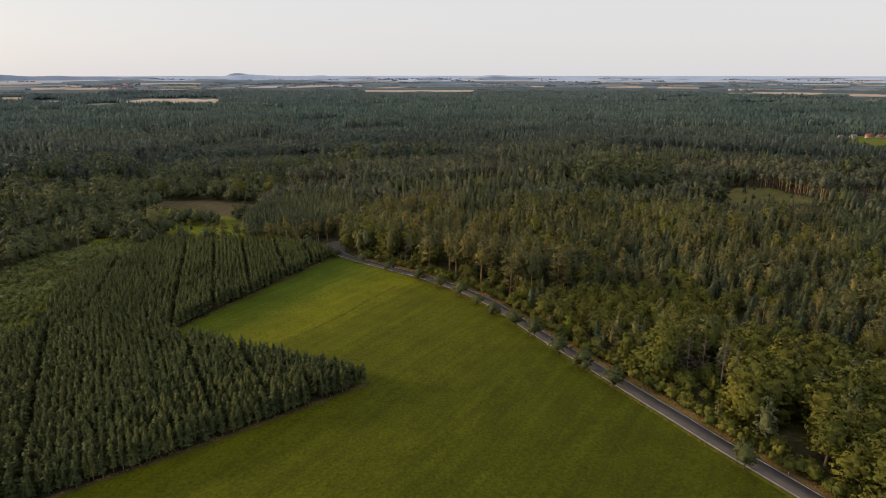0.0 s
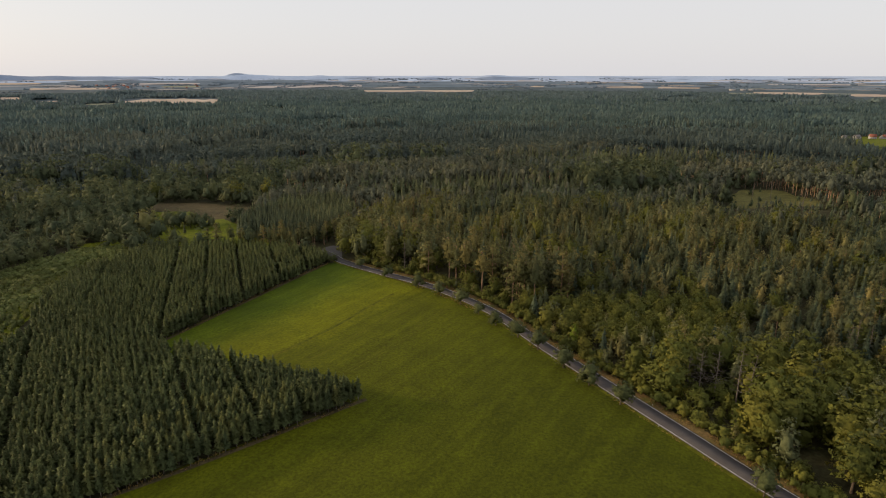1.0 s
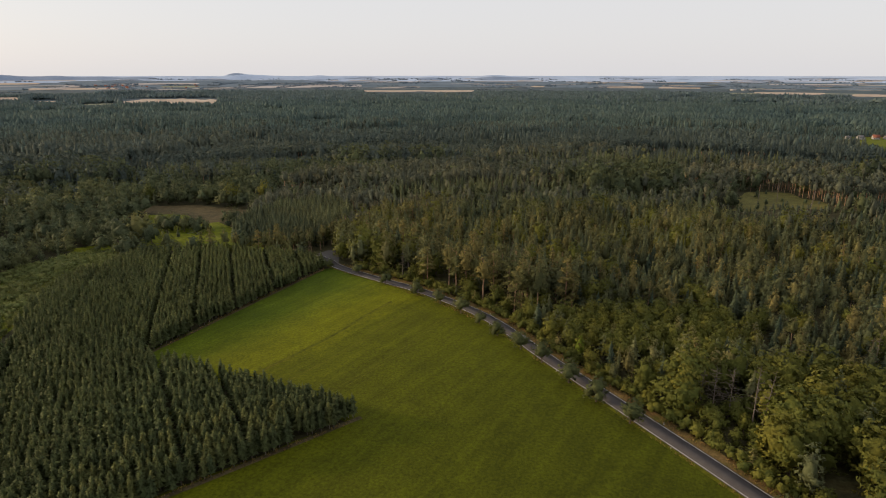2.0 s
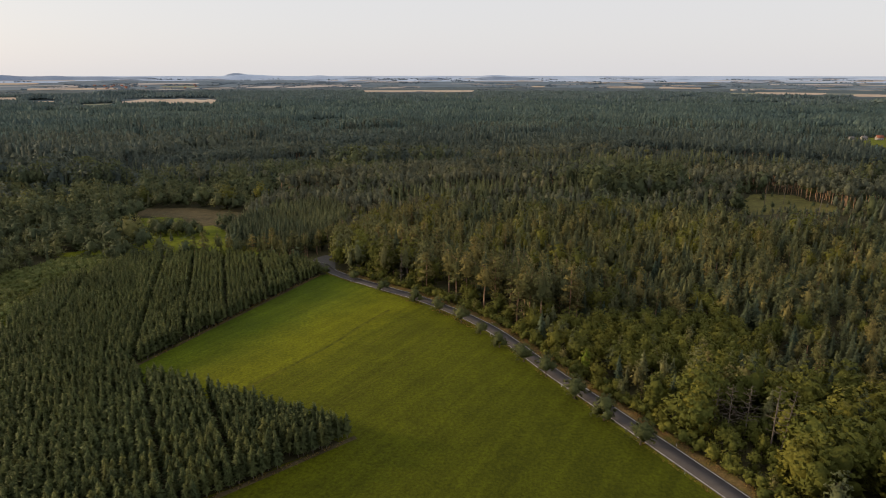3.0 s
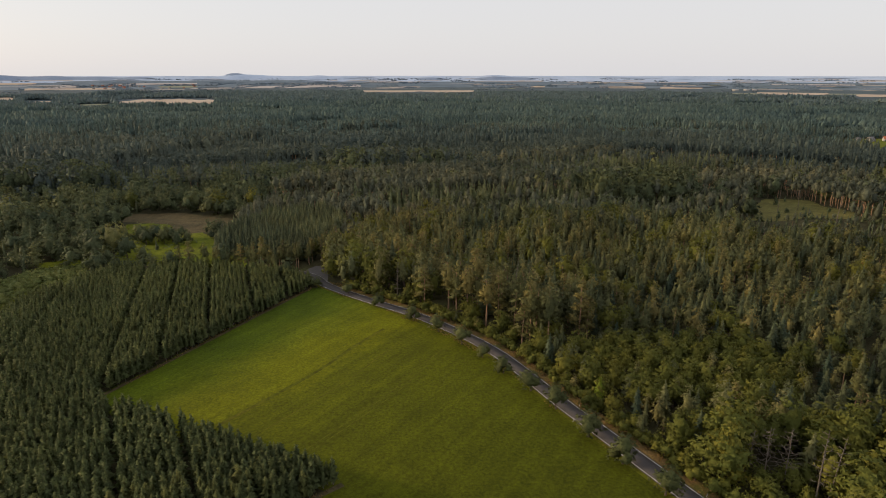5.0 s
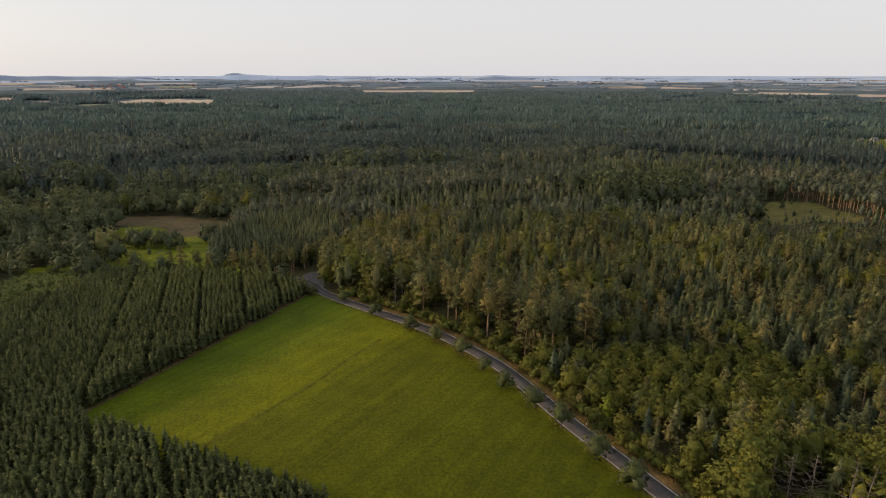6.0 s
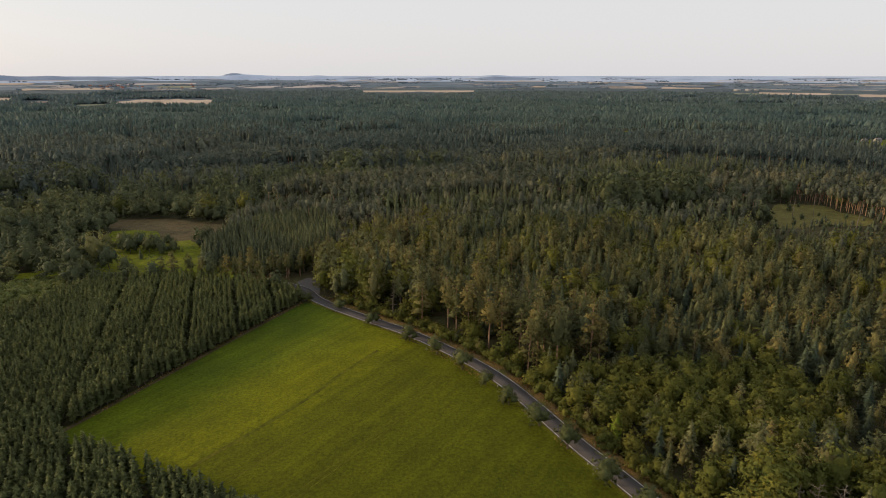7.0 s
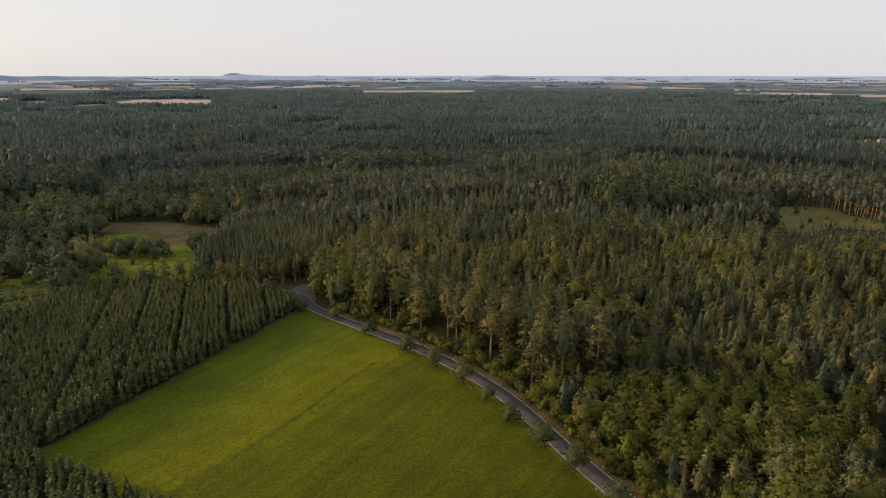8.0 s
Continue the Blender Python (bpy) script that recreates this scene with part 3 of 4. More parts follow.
patch("field", FIELD, 0.05, M_FIELD, "green meadow of cut grass with faint tractor lines", "field")
TRACK = along([(-92, 178), (-76, 199), (-61.5, 220), (-44, 247), (-34, 267.5), (-23.5, 286)], 2.0)
tagged(new("field_track", mesh_of("field_track", *ribbon(TRACK, -0.75, 0.75, 0.10), M_TRACK)), "olive strip of flattened grass across the meadow", "track", "", "structure")
for k, (off, wide) in enumerate(((14, 0.5), (32, 0.45), (33.8, 0.45))):
    ln = TRACK + np.array([0.86, -0.5]) * off
    tagged(new("wheel_track", mesh_of("wheel_track", *ribbon(ln, -wide / 2, wide / 2, 0.075), M_TRACK)), "faint wheel track pressed into the meadow grass", "track", "wheel tracks", "structure")
patch("valley_meadow", MEADOW, 0.05, M_MEADOW, "small bright green meadow between woods", "meadow")
patch("rough_meadow", VALLEY_GAP, 0.055, M_MEADOW, "rough green meadow with scattered bushes", "meadow")
patch("sedge_marsh", MARSH, 0.06, M_MARSH, "brown sedge and reeds in a damp hollow", "marsh")
patch("clearing", along(CLEARING + CLEARING[:1], 9.0)[:-1].tolist(), 0.05, M_DRYGROUND, "grassy clearing in the wood", "clearing")
patch("clearing", CLEARING_2, 0.05, M_MARSH, "brownish felled clearing in the wood", "clearing")
patch("village_meadow", VILLAGE, 0.6, M_MEADOW, "green meadow beside a few distant houses", "meadow")
patch("glade", FAR_GLADE, 0.8, M_MEADOW, "pale green glade in the distant forest", "clearing", 60)
patch("shrub_ground", SHRUBS, 0.04, M_MEADOW, "rough grass under young shrubs", "ground")

tagged(new("verge", mesh_of("verge", *ribbon(ROAD, -4.3, -2.6, 0.10), M_TRACK)), "olive grass verge between the road and the meadow", "verge", "road verges", "structure")
tagged(new("verge", mesh_of("verge", *ribbon(WOOD_LINE[:118], 2.6, 6.6, 0.10), M_VERGE)), "reddish dry grass verge at the wood's edge", "verge", "road verges", "structure")
tagged(new("road", mesh_of("road", *ribbon(ROAD, -2.95, 2.95, 0.22, 0.25), M_ASPHALT)), "narrow dark grey asphalt country road", "road", "", "structure")
patch("lay_by", LAY_BY, 0.17, M_GRAVEL, "pale tarmac lay-by where the road bends behind the spruces", "road", 50)
for off in (-2.6, 2.6):
    tagged(new("edge_line", mesh_of("edge_line", *ribbon(ROAD, off - 0.1, off + 0.1, 0.232), M_LINE)), "worn white edge line painted on the asphalt", "road marking", "edge lines", "structure")

# ---------------------------------------------------------------- the distance
# bearing from and to (degrees, right positive), distance from and to (metres)
STRAW = [(-27.0, -19.6, 2830, 3290), (-35.2, -33.8, 3380, 3560), (-33.2, -31.4, 3230, 3380), (-7.1, 2.8, 3680, 3970), (14.5, 17.6, 4030, 4180), (18.8, 22.1, 4030, 4180),
         (26.2, 31.1, 3680, 3900), (30.3, 35.5, 3920, 4060), (32.9, 35.5, 3600, 3760), (-33.2, -27.1, 4020, 4150), (-35.2, -32.4, 4380, 4480), (8.0, 9.1, 4080, 4160)]
PALE = [(-21.6, -18.0, 3960, 4090), (-18.0, -11.2, 4060, 4200), (-27.6, -21.0, 4320, 4420), (-12.8, -7.3, 4100, 4280), (-20.2, -12.0, 4680, 4760), (24.0, 29.0, 3930, 4010), (-31.0, -29.5, 4200, 4290),
        (11.0, 21.0, 4420, 4470), (27.0, 35.4, 4320, 4370), (2.0, 9.0, 4480, 4520), (23.0, 31.0, 4560, 4600), (-7.0, -2.0, 4420, 4470), (-35.0, -30.0, 4600, 4650)]
GREEN = [(-15.5, -11.4, 3960, 4050), (-29.6, -27.2, 2900, 3010), (24.3, 27.2, 3660, 3760), (29.5, 33.5, 3740, 3860), (-26.4, -20.2, 3292, 3350), (-24.0, -21.0, 4130, 4230)]


def polar(b, r):
    return r * math.sin(radians(b)), r * math.cos(radians(b))


def far_open(x, y):
    """Where a distant field leaves no wood, with the ground in front of it that the eye looks over."""
    b, r = np.degrees(np.arctan2(x, y)), np.hypot(x, y)
    hit = np.zeros(len(x), bool)
    for b0, b1, r0, r1 in STRAW + GREEN:
        hit |= (b > b0) & (b < b1) & (r > r0 - 210) & (r < r1)
    return hit


def far_strip(name, b0, b1, r0, r1, lift, material, label, category="field", uneven=0.12):
    """A piece of the distance between two bearings and two distances, its long edges uneven."""
    rng = np.random.default_rng(int(abs(b0) * 100 + r0))
    n = max(6, int((b1 - b0) / 0.3))
    bs = np.linspace(b0, b1, n + 1)
    wob = np.convolve(rng.normal(size=n + 5), np.ones(5) / 5, "valid") * uneven * (r1 - r0) * 2
    taper = np.minimum(1, np.minimum(np.arange(n + 1), n - np.arange(n + 1)) * 0.5 + 0.55)
    lo, hi = r0 + wob * 0.6, r1 + wob[::-1]
    mid = (lo + hi) / 2
    lo, hi = mid + (lo - mid) * taper, mid + (hi - mid) * taper
    v = []
    for row in (0.0, 0.34, 0.67, 1.0):
        r = np.minimum(lo + (hi - lo) * row, 4874)
        x, y = r * np.sin(np.radians(bs)), r * np.cos(np.radians(bs))
        v.append(np.stack([x, y, land(x, y) + lift], 1))
    v = np.concatenate(v)
    m = n + 1
    i = (np.arange(3)[:, None] * m + np.arange(n)[None]).ravel()
    f = np.concatenate([np.stack([i, i + 1, i + m + 1], 1), np.stack([i, i + m + 1, i + m], 1)])
    return tagged(new(name, mesh_of(name, v, f, material)), label, category, "distant fields" if category == "field" else "", "structure")


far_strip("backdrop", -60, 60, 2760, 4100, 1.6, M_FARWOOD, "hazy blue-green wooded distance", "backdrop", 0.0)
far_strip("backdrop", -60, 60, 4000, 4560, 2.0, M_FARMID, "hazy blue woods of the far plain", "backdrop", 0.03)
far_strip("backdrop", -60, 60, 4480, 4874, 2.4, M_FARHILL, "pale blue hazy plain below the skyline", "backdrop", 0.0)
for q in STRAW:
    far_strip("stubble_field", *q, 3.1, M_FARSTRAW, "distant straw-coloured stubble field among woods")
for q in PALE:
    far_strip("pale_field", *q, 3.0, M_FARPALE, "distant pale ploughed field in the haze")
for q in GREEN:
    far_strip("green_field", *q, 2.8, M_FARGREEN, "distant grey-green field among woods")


strip_rng = np.random.default_rng(404)
for i in range(190):
    b0, r0 = strip_rng.uniform(-36, 34), strip_rng.uniform(3930, 4800)
    wide, deep = strip_rng.uniform(0.6, 4.2), strip_rng.uniform(9, 24)
    pick = strip_rng.uniform()
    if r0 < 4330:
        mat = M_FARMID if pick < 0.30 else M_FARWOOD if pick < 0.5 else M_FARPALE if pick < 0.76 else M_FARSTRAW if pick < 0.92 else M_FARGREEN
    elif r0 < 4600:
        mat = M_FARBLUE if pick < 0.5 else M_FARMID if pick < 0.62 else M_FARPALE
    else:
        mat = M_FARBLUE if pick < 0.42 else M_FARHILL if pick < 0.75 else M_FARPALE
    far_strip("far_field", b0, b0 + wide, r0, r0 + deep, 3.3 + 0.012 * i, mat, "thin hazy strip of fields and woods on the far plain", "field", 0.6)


def far_hill(name, b0, b1, r, peaks, material, label):
    """A distant ridge: a rounded bank whose crest follows a few swells (bearing, half width, height)."""
    n = int((b1 - b0) / 0.12)
    bs = np.linspace(b0, b1, n + 1)
    crest = np.zeros(n + 1)
    for pb, pw, ph in peaks:
        crest += ph * np.exp(-((bs - pb) / pw) ** 2)
    crest *= smooth(b0, b0 + 1.0, bs) * (1 - smooth(b1 - 1.0, b1, bs))
    rng = np.random.default_rng(int(r))
    crest += np.abs(np.convolve(rng.normal(size=n + 3), np.ones(3) / 3, "valid")) * 1.2
    v, m = [], n + 1
    for dr, kk in ((-150, 0.0), (-90, 0.45), (-40, 0.85), (0, 1.0), (40, 0.6)):
        x, y = (r + dr) * np.sin(np.radians(bs)), (r + dr) * np.cos(np.radians(bs))
        v.append(np.stack([x, y, land(x, y) - 1 + crest * kk + 1.5], 1))
    v = np.concatenate(v)
    i = (np.arange(4)[:, None] * m + np.arange(n)[None]).ravel()
    f = np.concatenate([np.stack([i, i + 1, i + m + 1], 1), np.stack([i, i + m + 1, i + m], 1)])
    return tagged(new(name, mesh_of(name, v, f, material)), label, "hill", "distant hills", "structure")


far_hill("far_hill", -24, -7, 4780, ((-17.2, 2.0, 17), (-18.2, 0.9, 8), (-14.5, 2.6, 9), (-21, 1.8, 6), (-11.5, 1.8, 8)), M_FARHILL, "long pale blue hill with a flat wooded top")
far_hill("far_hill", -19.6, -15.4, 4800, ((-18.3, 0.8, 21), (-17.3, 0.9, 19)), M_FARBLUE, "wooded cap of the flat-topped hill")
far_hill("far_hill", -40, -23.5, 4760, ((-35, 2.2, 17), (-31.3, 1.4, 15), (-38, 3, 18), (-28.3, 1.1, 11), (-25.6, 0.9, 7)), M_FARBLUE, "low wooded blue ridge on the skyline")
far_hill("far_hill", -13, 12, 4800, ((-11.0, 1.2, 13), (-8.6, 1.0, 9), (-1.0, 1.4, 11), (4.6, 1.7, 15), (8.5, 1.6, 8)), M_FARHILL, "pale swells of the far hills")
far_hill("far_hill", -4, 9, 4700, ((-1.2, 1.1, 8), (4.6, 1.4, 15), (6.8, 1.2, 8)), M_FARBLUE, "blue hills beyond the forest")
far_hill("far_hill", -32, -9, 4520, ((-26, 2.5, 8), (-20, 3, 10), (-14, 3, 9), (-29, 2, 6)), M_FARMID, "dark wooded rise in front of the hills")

rng = np.random.default_rng(77)
bb, rr = [], []
for b0, b1, r0, r1, n in ((-35, -8, 3300, 4300, 1300), (-35, 35, 3600, 4350, 1500), (-35, 35, 4300, 4700, 1100)):
    cb, cr = rng.uniform(b0, b1, n // 12), rng.uniform(r0, r1, n // 12)
    for q, w in zip(cb, cr):
        bb.append(q + rng.normal(size=12) * rng.uniform(0.15, 0.7))
        rr.append(w + rng.normal(size=12) * 12)
bb, rr = np.concatenate(bb), np.concatenate(rr)
fx, fy = rr * np.sin(np.radians(bb)), rr * np.cos(np.radians(bb))
ok = ~far_open(fx, fy) & (rr < 4800)
fx, fy, rr = fx[ok], fy[ok], rr[ok]

# ---------------------------------------------------------------- tree templates
rng = np.random.default_rng(11)
T_SPRUCE = [conifer_crown(rng, 112, 0.225, 0.04, power=0.8, blade=0.22, core=6) for _ in range(6)]
T_PLANT = [conifer_crown(rng, 82, 0.235, 0.2, -0.05, 0.56, 0.2, 5, 0.42) for _ in range(7)]
T_BROAD = [broad_crown(rng, 3, 46, 8, 0.31, 0.0, 0.032, 0.055, 0.58) for _ in range(7)]
T_BIRCH = [broad_crown(rng, 2, 32, 7, 0.22, 0.0, 0.029, 0.044, 0.58) for _ in range(7)]
T_PINE = [broad_crown(rng, 2, 26, 6, 0.18, 0.38, 0.026, 0.038, 0.6) for _ in range(7)]
M2_SPRUCE = [conifer_crown(rng, 44, 0.215, 0.05, power=0.8, blade=0.34, core=5) for _ in range(6)]
M2_BROAD = [broad_crown(rng, 3, 26, 7, 0.33, 0.0, 0.043, 0.068, 0.6) for _ in range(8)]
M3_BROAD = [broad_crown(rng, 2, 16, 5, 0.32, 0.0, 0.056, 0.075, 0.64) for _ in range(6)]
M2_BIRCH = [broad_crown(rng, 1, 13, 4, 0.20, 0.0, 0.042, 0.05, 0.66) for _ in range(6)]
M2_PINE = [broad_crown(rng, 1, 13, 4, 0.16, 0.40, 0.036, 0.04, 0.66) for _ in range(6)]
F_CONE = [conifer_crown(rng, 10, 0.18, 0.1, power=0.8, blade=0.5, core=4) for _ in range(6)]
F_PINE = [ragged(rng, 0.165, 0.28, 9) for _ in range(6)]
F_ROUND = [ragged(rng, 0.28, 0.0, 11) for _ in range(6)]
F_SPIKE = [spike(rng, 0.26) for _ in range(8)]
F_MOUND = [bullet(rng, 0.27) for _ in range(6)]
STICK = limb((0, 0, 0), (0, 0, 0.8), 0.016, 0.010, 3)


# stands of one age and kind
cell_rng = np.random.default_rng(8)
SEEDS = np.column_stack([cell_rng.uniform(-2600, 2600, 620), cell_rng.uniform(100, 3200, 620)])
CELL_H = cell_rng.choice([7, 11, 15, 19, 22, 26], 620, p=[0.14, 0.16, 0.18, 0.2, 0.2, 0.12])
CELL_MIX = cell_rng.uniform(0, 1, 620)
CELL_TONE = cell_rng.uniform(0, 1, 620)


def cell_of(x, y):
    wx, wy = x + 25 * (lump(x, y, 90, 31) - 0.5), y + 25 * (lump(x, y, 90, 32) - 0.5)
    idx = np.zeros(len(x), int)
    for lo in range(0, len(x), 4000):
        px, py = wx[lo:lo + 4000, None], wy[lo:lo + 4000, None]
        idx[lo:lo + 4000] = np.argmin((px - SEEDS[None, :, 0]) ** 2 + ((py - SEEDS[None, :, 1]) * 1.6) ** 2, axis=1)
    return idx


def stand_tone(x, y):
    return CELL_TONE[cell_of(x, y)]


def in_view(x, y):
    return (x < 0.745 * y + 32) & (x > -0.775 * y - 50)


def wood(name, templates, x, y, h, material, label, rng, wide=None):
    """Trees joined into one mass, a quarter on each template."""
    pieces, tints = [], []
    which = rng.integers(0, len(templates), len(x))
    for k, t in enumerate(templates):
        s = which == k
        if not s.any():
            continue
        w = h[s] * rng.uniform(0.85, 1.2, s.sum()) * (1 if wide is None else wide[s])
        pieces.append(spread(t, x[s], y[s], land(x[s], y[s]) - 0.1, w, rng.uniform(0, 6.28, s.sum()), h[s]))
        tints.append(np.repeat(2 + 0.15 * lump(x[s], y[s], 150, 51) + 0.45 * stand_tone(x[s], y[s]) + 0.4 * rng.uniform(0, 1, s.sum()), len(t[0])))
    joined = join(pieces)
    return stuff(name, joined[0], joined[1], material, label, "trees", np.concatenate(tints), joined[2] if len(joined) > 2 else None)


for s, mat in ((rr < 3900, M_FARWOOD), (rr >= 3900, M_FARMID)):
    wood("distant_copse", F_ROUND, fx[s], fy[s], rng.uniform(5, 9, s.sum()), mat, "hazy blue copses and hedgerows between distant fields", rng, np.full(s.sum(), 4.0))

# ---------------------------------------------------------------- spruce plantation
rng = np.random.default_rng(5)
px, py = [], []
for poly, slope, mid, pitch in ((PL_NEAR, 0.56, 3.3, 16.3), (PL_FAR, 0.36, 7.2, 17.0)):
    d = np.array((-slope, 1.0)) / math.hypot(slope, 1.0)
    n = np.array((d[1], -d[0]))
    a, b = np.meshgrid(np.arange(-420, 420, 2.05), np.arange(-500, 500, 1.95))
    off = np.mod(a - mid + pitch / 2, pitch) - pitch / 2
    lane = np.abs(off.ravel())
    a = a - np.sign(off) * 0.22 * np.exp(-((off / 3.0) ** 2))
    a = a + rng.normal(size=a.shape) * 0.42
    b = b + rng.uniform(-0.9, 0.9, b.shape)
    x, y = (a[..., None] * n + b[..., None] * d).reshape(-1, 2).T
    ok = inside(poly, x, y) & ((lane > 0.9) | ((x > -52) & (y < 240))) & (rng.uniform(size=x.size) > 0.05)
    px.append(x[ok])
    py.append(y[ok])
px, py = np.concatenate(px), np.concatenate(py)
ok = in_view(px, py)
px, py = px[ok], py[ok]
ph = 8.4 * rng.uniform(0.84, 1.1, len(px)) * (0.94 + 0.12 * lump(px, py, 60, 3))
order = np.argsort(np.hypot(px + 50, py - 140))
px, py, ph = px[order], py[order], ph[order]
kinds = [tree("young_spruce", "young plantation spruce with dark olive needles in a row", "tree", "plantation spruces",
              trunk_mesh(rng, 0.7, 0.009), conifer_crown(rng, 200, 0.235, 0.2, -0.05, 0.56, 0.14, 6, 0.42), M_BARK, M_PLANT) for _ in range(5)]
planted(kinds, px[:300], py[:300], ph[:300], rng)
far_row = np.arange(len(px)) >= 300
beyond = np.hypot(px, py) > 330
for s, ts in ((far_row & ~beyond, T_PLANT), (far_row & beyond, [conifer_crown(rng, 56, 0.235, 0.2, -0.05, 0.56, 0.26, 5, 0.42) for _ in range(5)])):
    wood("spruce_plantation", ts, px[s], py[s], ph[s], M_PLANT, "dense rows of young dark olive spruces with open lanes", rng)
EDGES = [along([(-24.5, 184), (-66, 150), (-98, 126), (-172, 66)], 2.0), along([(-114, 229), (-66, 340)], 2.0)]
edge = np.minimum(gap_to(EDGES[0], px, py), gap_to(EDGES[1], px, py))
e = edge < 3.0
v, f = spread(limb((0, 0, 0), (0, 0, 0.5), 0.017, 0.010, 4), px[e], py[e], land(px[e], py[e]), ph[e], np.zeros(e.sum()))
stuff("spruce_stems", v, f, M_SNAG, "bare pale lower stems of spruces at the plantation's edge", "tree trunks")
for line, left, right in ((EDGES[0], -1.2, 0.6), (EDGES[1], -0.6, 1.2)):
    tagged(new("field_margin", mesh_of("field_margin", *ribbon(line, left, right, 0.085), M_MARSH)), "strip of bare brown earth and litter along the spruces", "field margin", "", "structure")

# ---------------------------------------------------------------- mixed woods
rng = np.random.default_rng(21)
OPEN = [OLD_SPRUCE, FIELD, PL_NEAR, PL_FAR, SHRUBS, MEADOW, MARSH, CLEARING, CLEARING_2, VILLAGE, FAR_GLADE, VALLEY_GAP]
def wood_at(x, y, rng):
    """Kind (0 spruce, 1 broadleaf, 2 pine, 3 birch), height and share kept, by the place's stands."""
    n = len(x)
    side = side_of_road(x, y)
    c = cell_of(x, y)
    r = rng.uniform(size=n)
    mix = CELL_MIX[c]
    main = np.where(mix < 0.46, 0, np.where(mix < 0.82, 2, np.where(mix < 0.92, 3, 1)))
    kind = np.where(r < 0.72, main, np.where(r < 0.84, 0, np.where(r < 0.92, 2, np.where(r < 0.96, 3, 1))))
    afar = np.hypot(x, y) > 650
    kind = np.where(afar & (kind == 1) & (rng.uniform(size=n) < 0.6) & (x > -80), 0, kind)
    kind = np.where(afar & (x < -60) & (np.hypot(x, y) < 1500) & (rng.uniform(size=n) < 0.6 * lump(x, y, 170, 46)), 1, kind)
    kind = np.where(afar & (kind == 3), 2, kind)
    h = CELL_H[c] * rng.uniform(0.72, 1.2, n)
    keep = np.ones(n)
    right = (side > 0) & (y < 520) & (x > -75)
    young = right & (side > 10)
    r2 = rng.uniform(size=n)
    l1 = lump(x, y, 70, 41)
    # young mixed thicket behind the road
    kind = np.where(young, np.where(r2 < 0.42, 0, np.where(r2 < 0.80, 3, np.where(r2 < 0.92, 2, 1))), kind)
    h = np.where(young, rng.uniform(8, 15, n) * (0.8 + 0.45 * l1) + 3.0 * smooth(300, 480, y), h)
    keep = np.where(young, 0.95, keep)
    # low grey-green broadleaf thicket
    low = young & (np.hypot((x - 82) / 42, (y - 238) / 26) < 1)
    kind = np.where(low, np.where(r2 < 0.85, 1, 3), kind)
    h = np.where(low, rng.uniform(8, 10.5, n), h)
    keep = np.where(low, 1.0, keep)
    # tall pines along the far part of the road
    pines = (side > 6) & (side < 36 + 16 * l1) & (y > 262) & (y < 400) & (x > -72) & (x < 92) & right
    kind = np.where(pines, np.where(r2 < 0.42, 2, np.where(r2 < 0.48, 0, np.where(r2 < 0.84, 3, 1))), kind)
    h = np.where(pines, np.where(kind == 1, rng.uniform(8, 15, n), np.where(kind == 3, rng.uniform(15, 22, n), rng.uniform(18, 25, n))), h)
    keep = np.where(pines, 0.66, keep)
    # sunlit broadleaf trees at the bend, bushes under the first pines
    bend = right & (y > 333) & (y < 385) & (side > 3) & (side < 26)
    kind = np.where(bend, np.where(r2 < 0.3, 1, np.where(r2 < 0.8, 3, 2)), kind)
    h = np.where(bend, rng.uniform(13, 22, n), h)
    keep = np.where(bend, 0.7, keep)
    skirt = pines & (side < 17) & (r2 > 0.34) & ~bend
    kind = np.where(skirt, 1, kind)
    h = np.where(skirt, rng.uniform(6, 13, n), h)
    keep = np.where(skirt, 0.9, keep)
    # old broadleaf trees beside the near part of the road
    oaks = right & (side > 5) & (y < 196) & (side < 62)
    kind = np.where(oaks, np.where(r2 < 0.86, 1, np.where(r2 < 0.93, 0, 3)), kind)
    h = np.where(oaks, rng.uniform(12, 18.5, n), h)
    keep = np.where(oaks, 0.74, keep)
    # bushes round the dead trees
    under = np.hypot((x - 82) / 11, (y - 171) / 13) < 1
    kind = np.where(under & right, 1, kind)
    h = np.where(under & right, rng.uniform(5, 8, n), h)
    keep = np.where(under & right, 1.0, keep)
    front = right & (x > 190) & (x < 290) & (y > 400) & (y < 482)
    h = np.where(front, rng.uniform(5, 8, n), h)
    # bushes and small trees at the wood's edge
    edge = right & (side > 4) & (side < 10) & (y < 335)
    kind = np.where(edge, np.where(r2 < 0.6, 1, 3), kind)
    h = np.where(edge, rng.uniform(3.5, 8.5, n), h)
    keep = np.where(edge, 0.85, keep)
    # older spruce block behind the plantation
    old = inside(OLD_SPRUCE, x, y)
    kind = np.where(old, 0, kind)
    h = np.where(old, rng.uniform(12.5, 16.5, n), h)
    # damp valley woods
    valley = (x < -150) & (side < 0) & (y < 640) & ~old
    kind = np.where(valley, np.where(r2 < 0.90, 1, 0), kind)
    h = np.where(valley, rng.uniform(12, 20, n) * (0.65 + 0.5 * lump(x, y, 60, 44)) * np.where((y < 470) & (x > -290), 0.78, 1.0), h)
    keep = np.where(valley, 0.52, keep)
    # a wall of tall pines beyond a low stand
    wx, wy = x + 70 * (lump(x, y, 80, 61) - 0.5), y + 90 * (lump(x, y, 70, 62) - 0.5)
    tall, lowf = in_any(TALL_STANDS, wx, wy), in_any(LOW_STANDS, wx, wy)
    kind = np.where(tall, 2, np.where(lowf, 0, kind))
    h = np.where(tall, rng.uniform(21, 27, n), np.where(lowf, rng.uniform(9, 15, n), h))
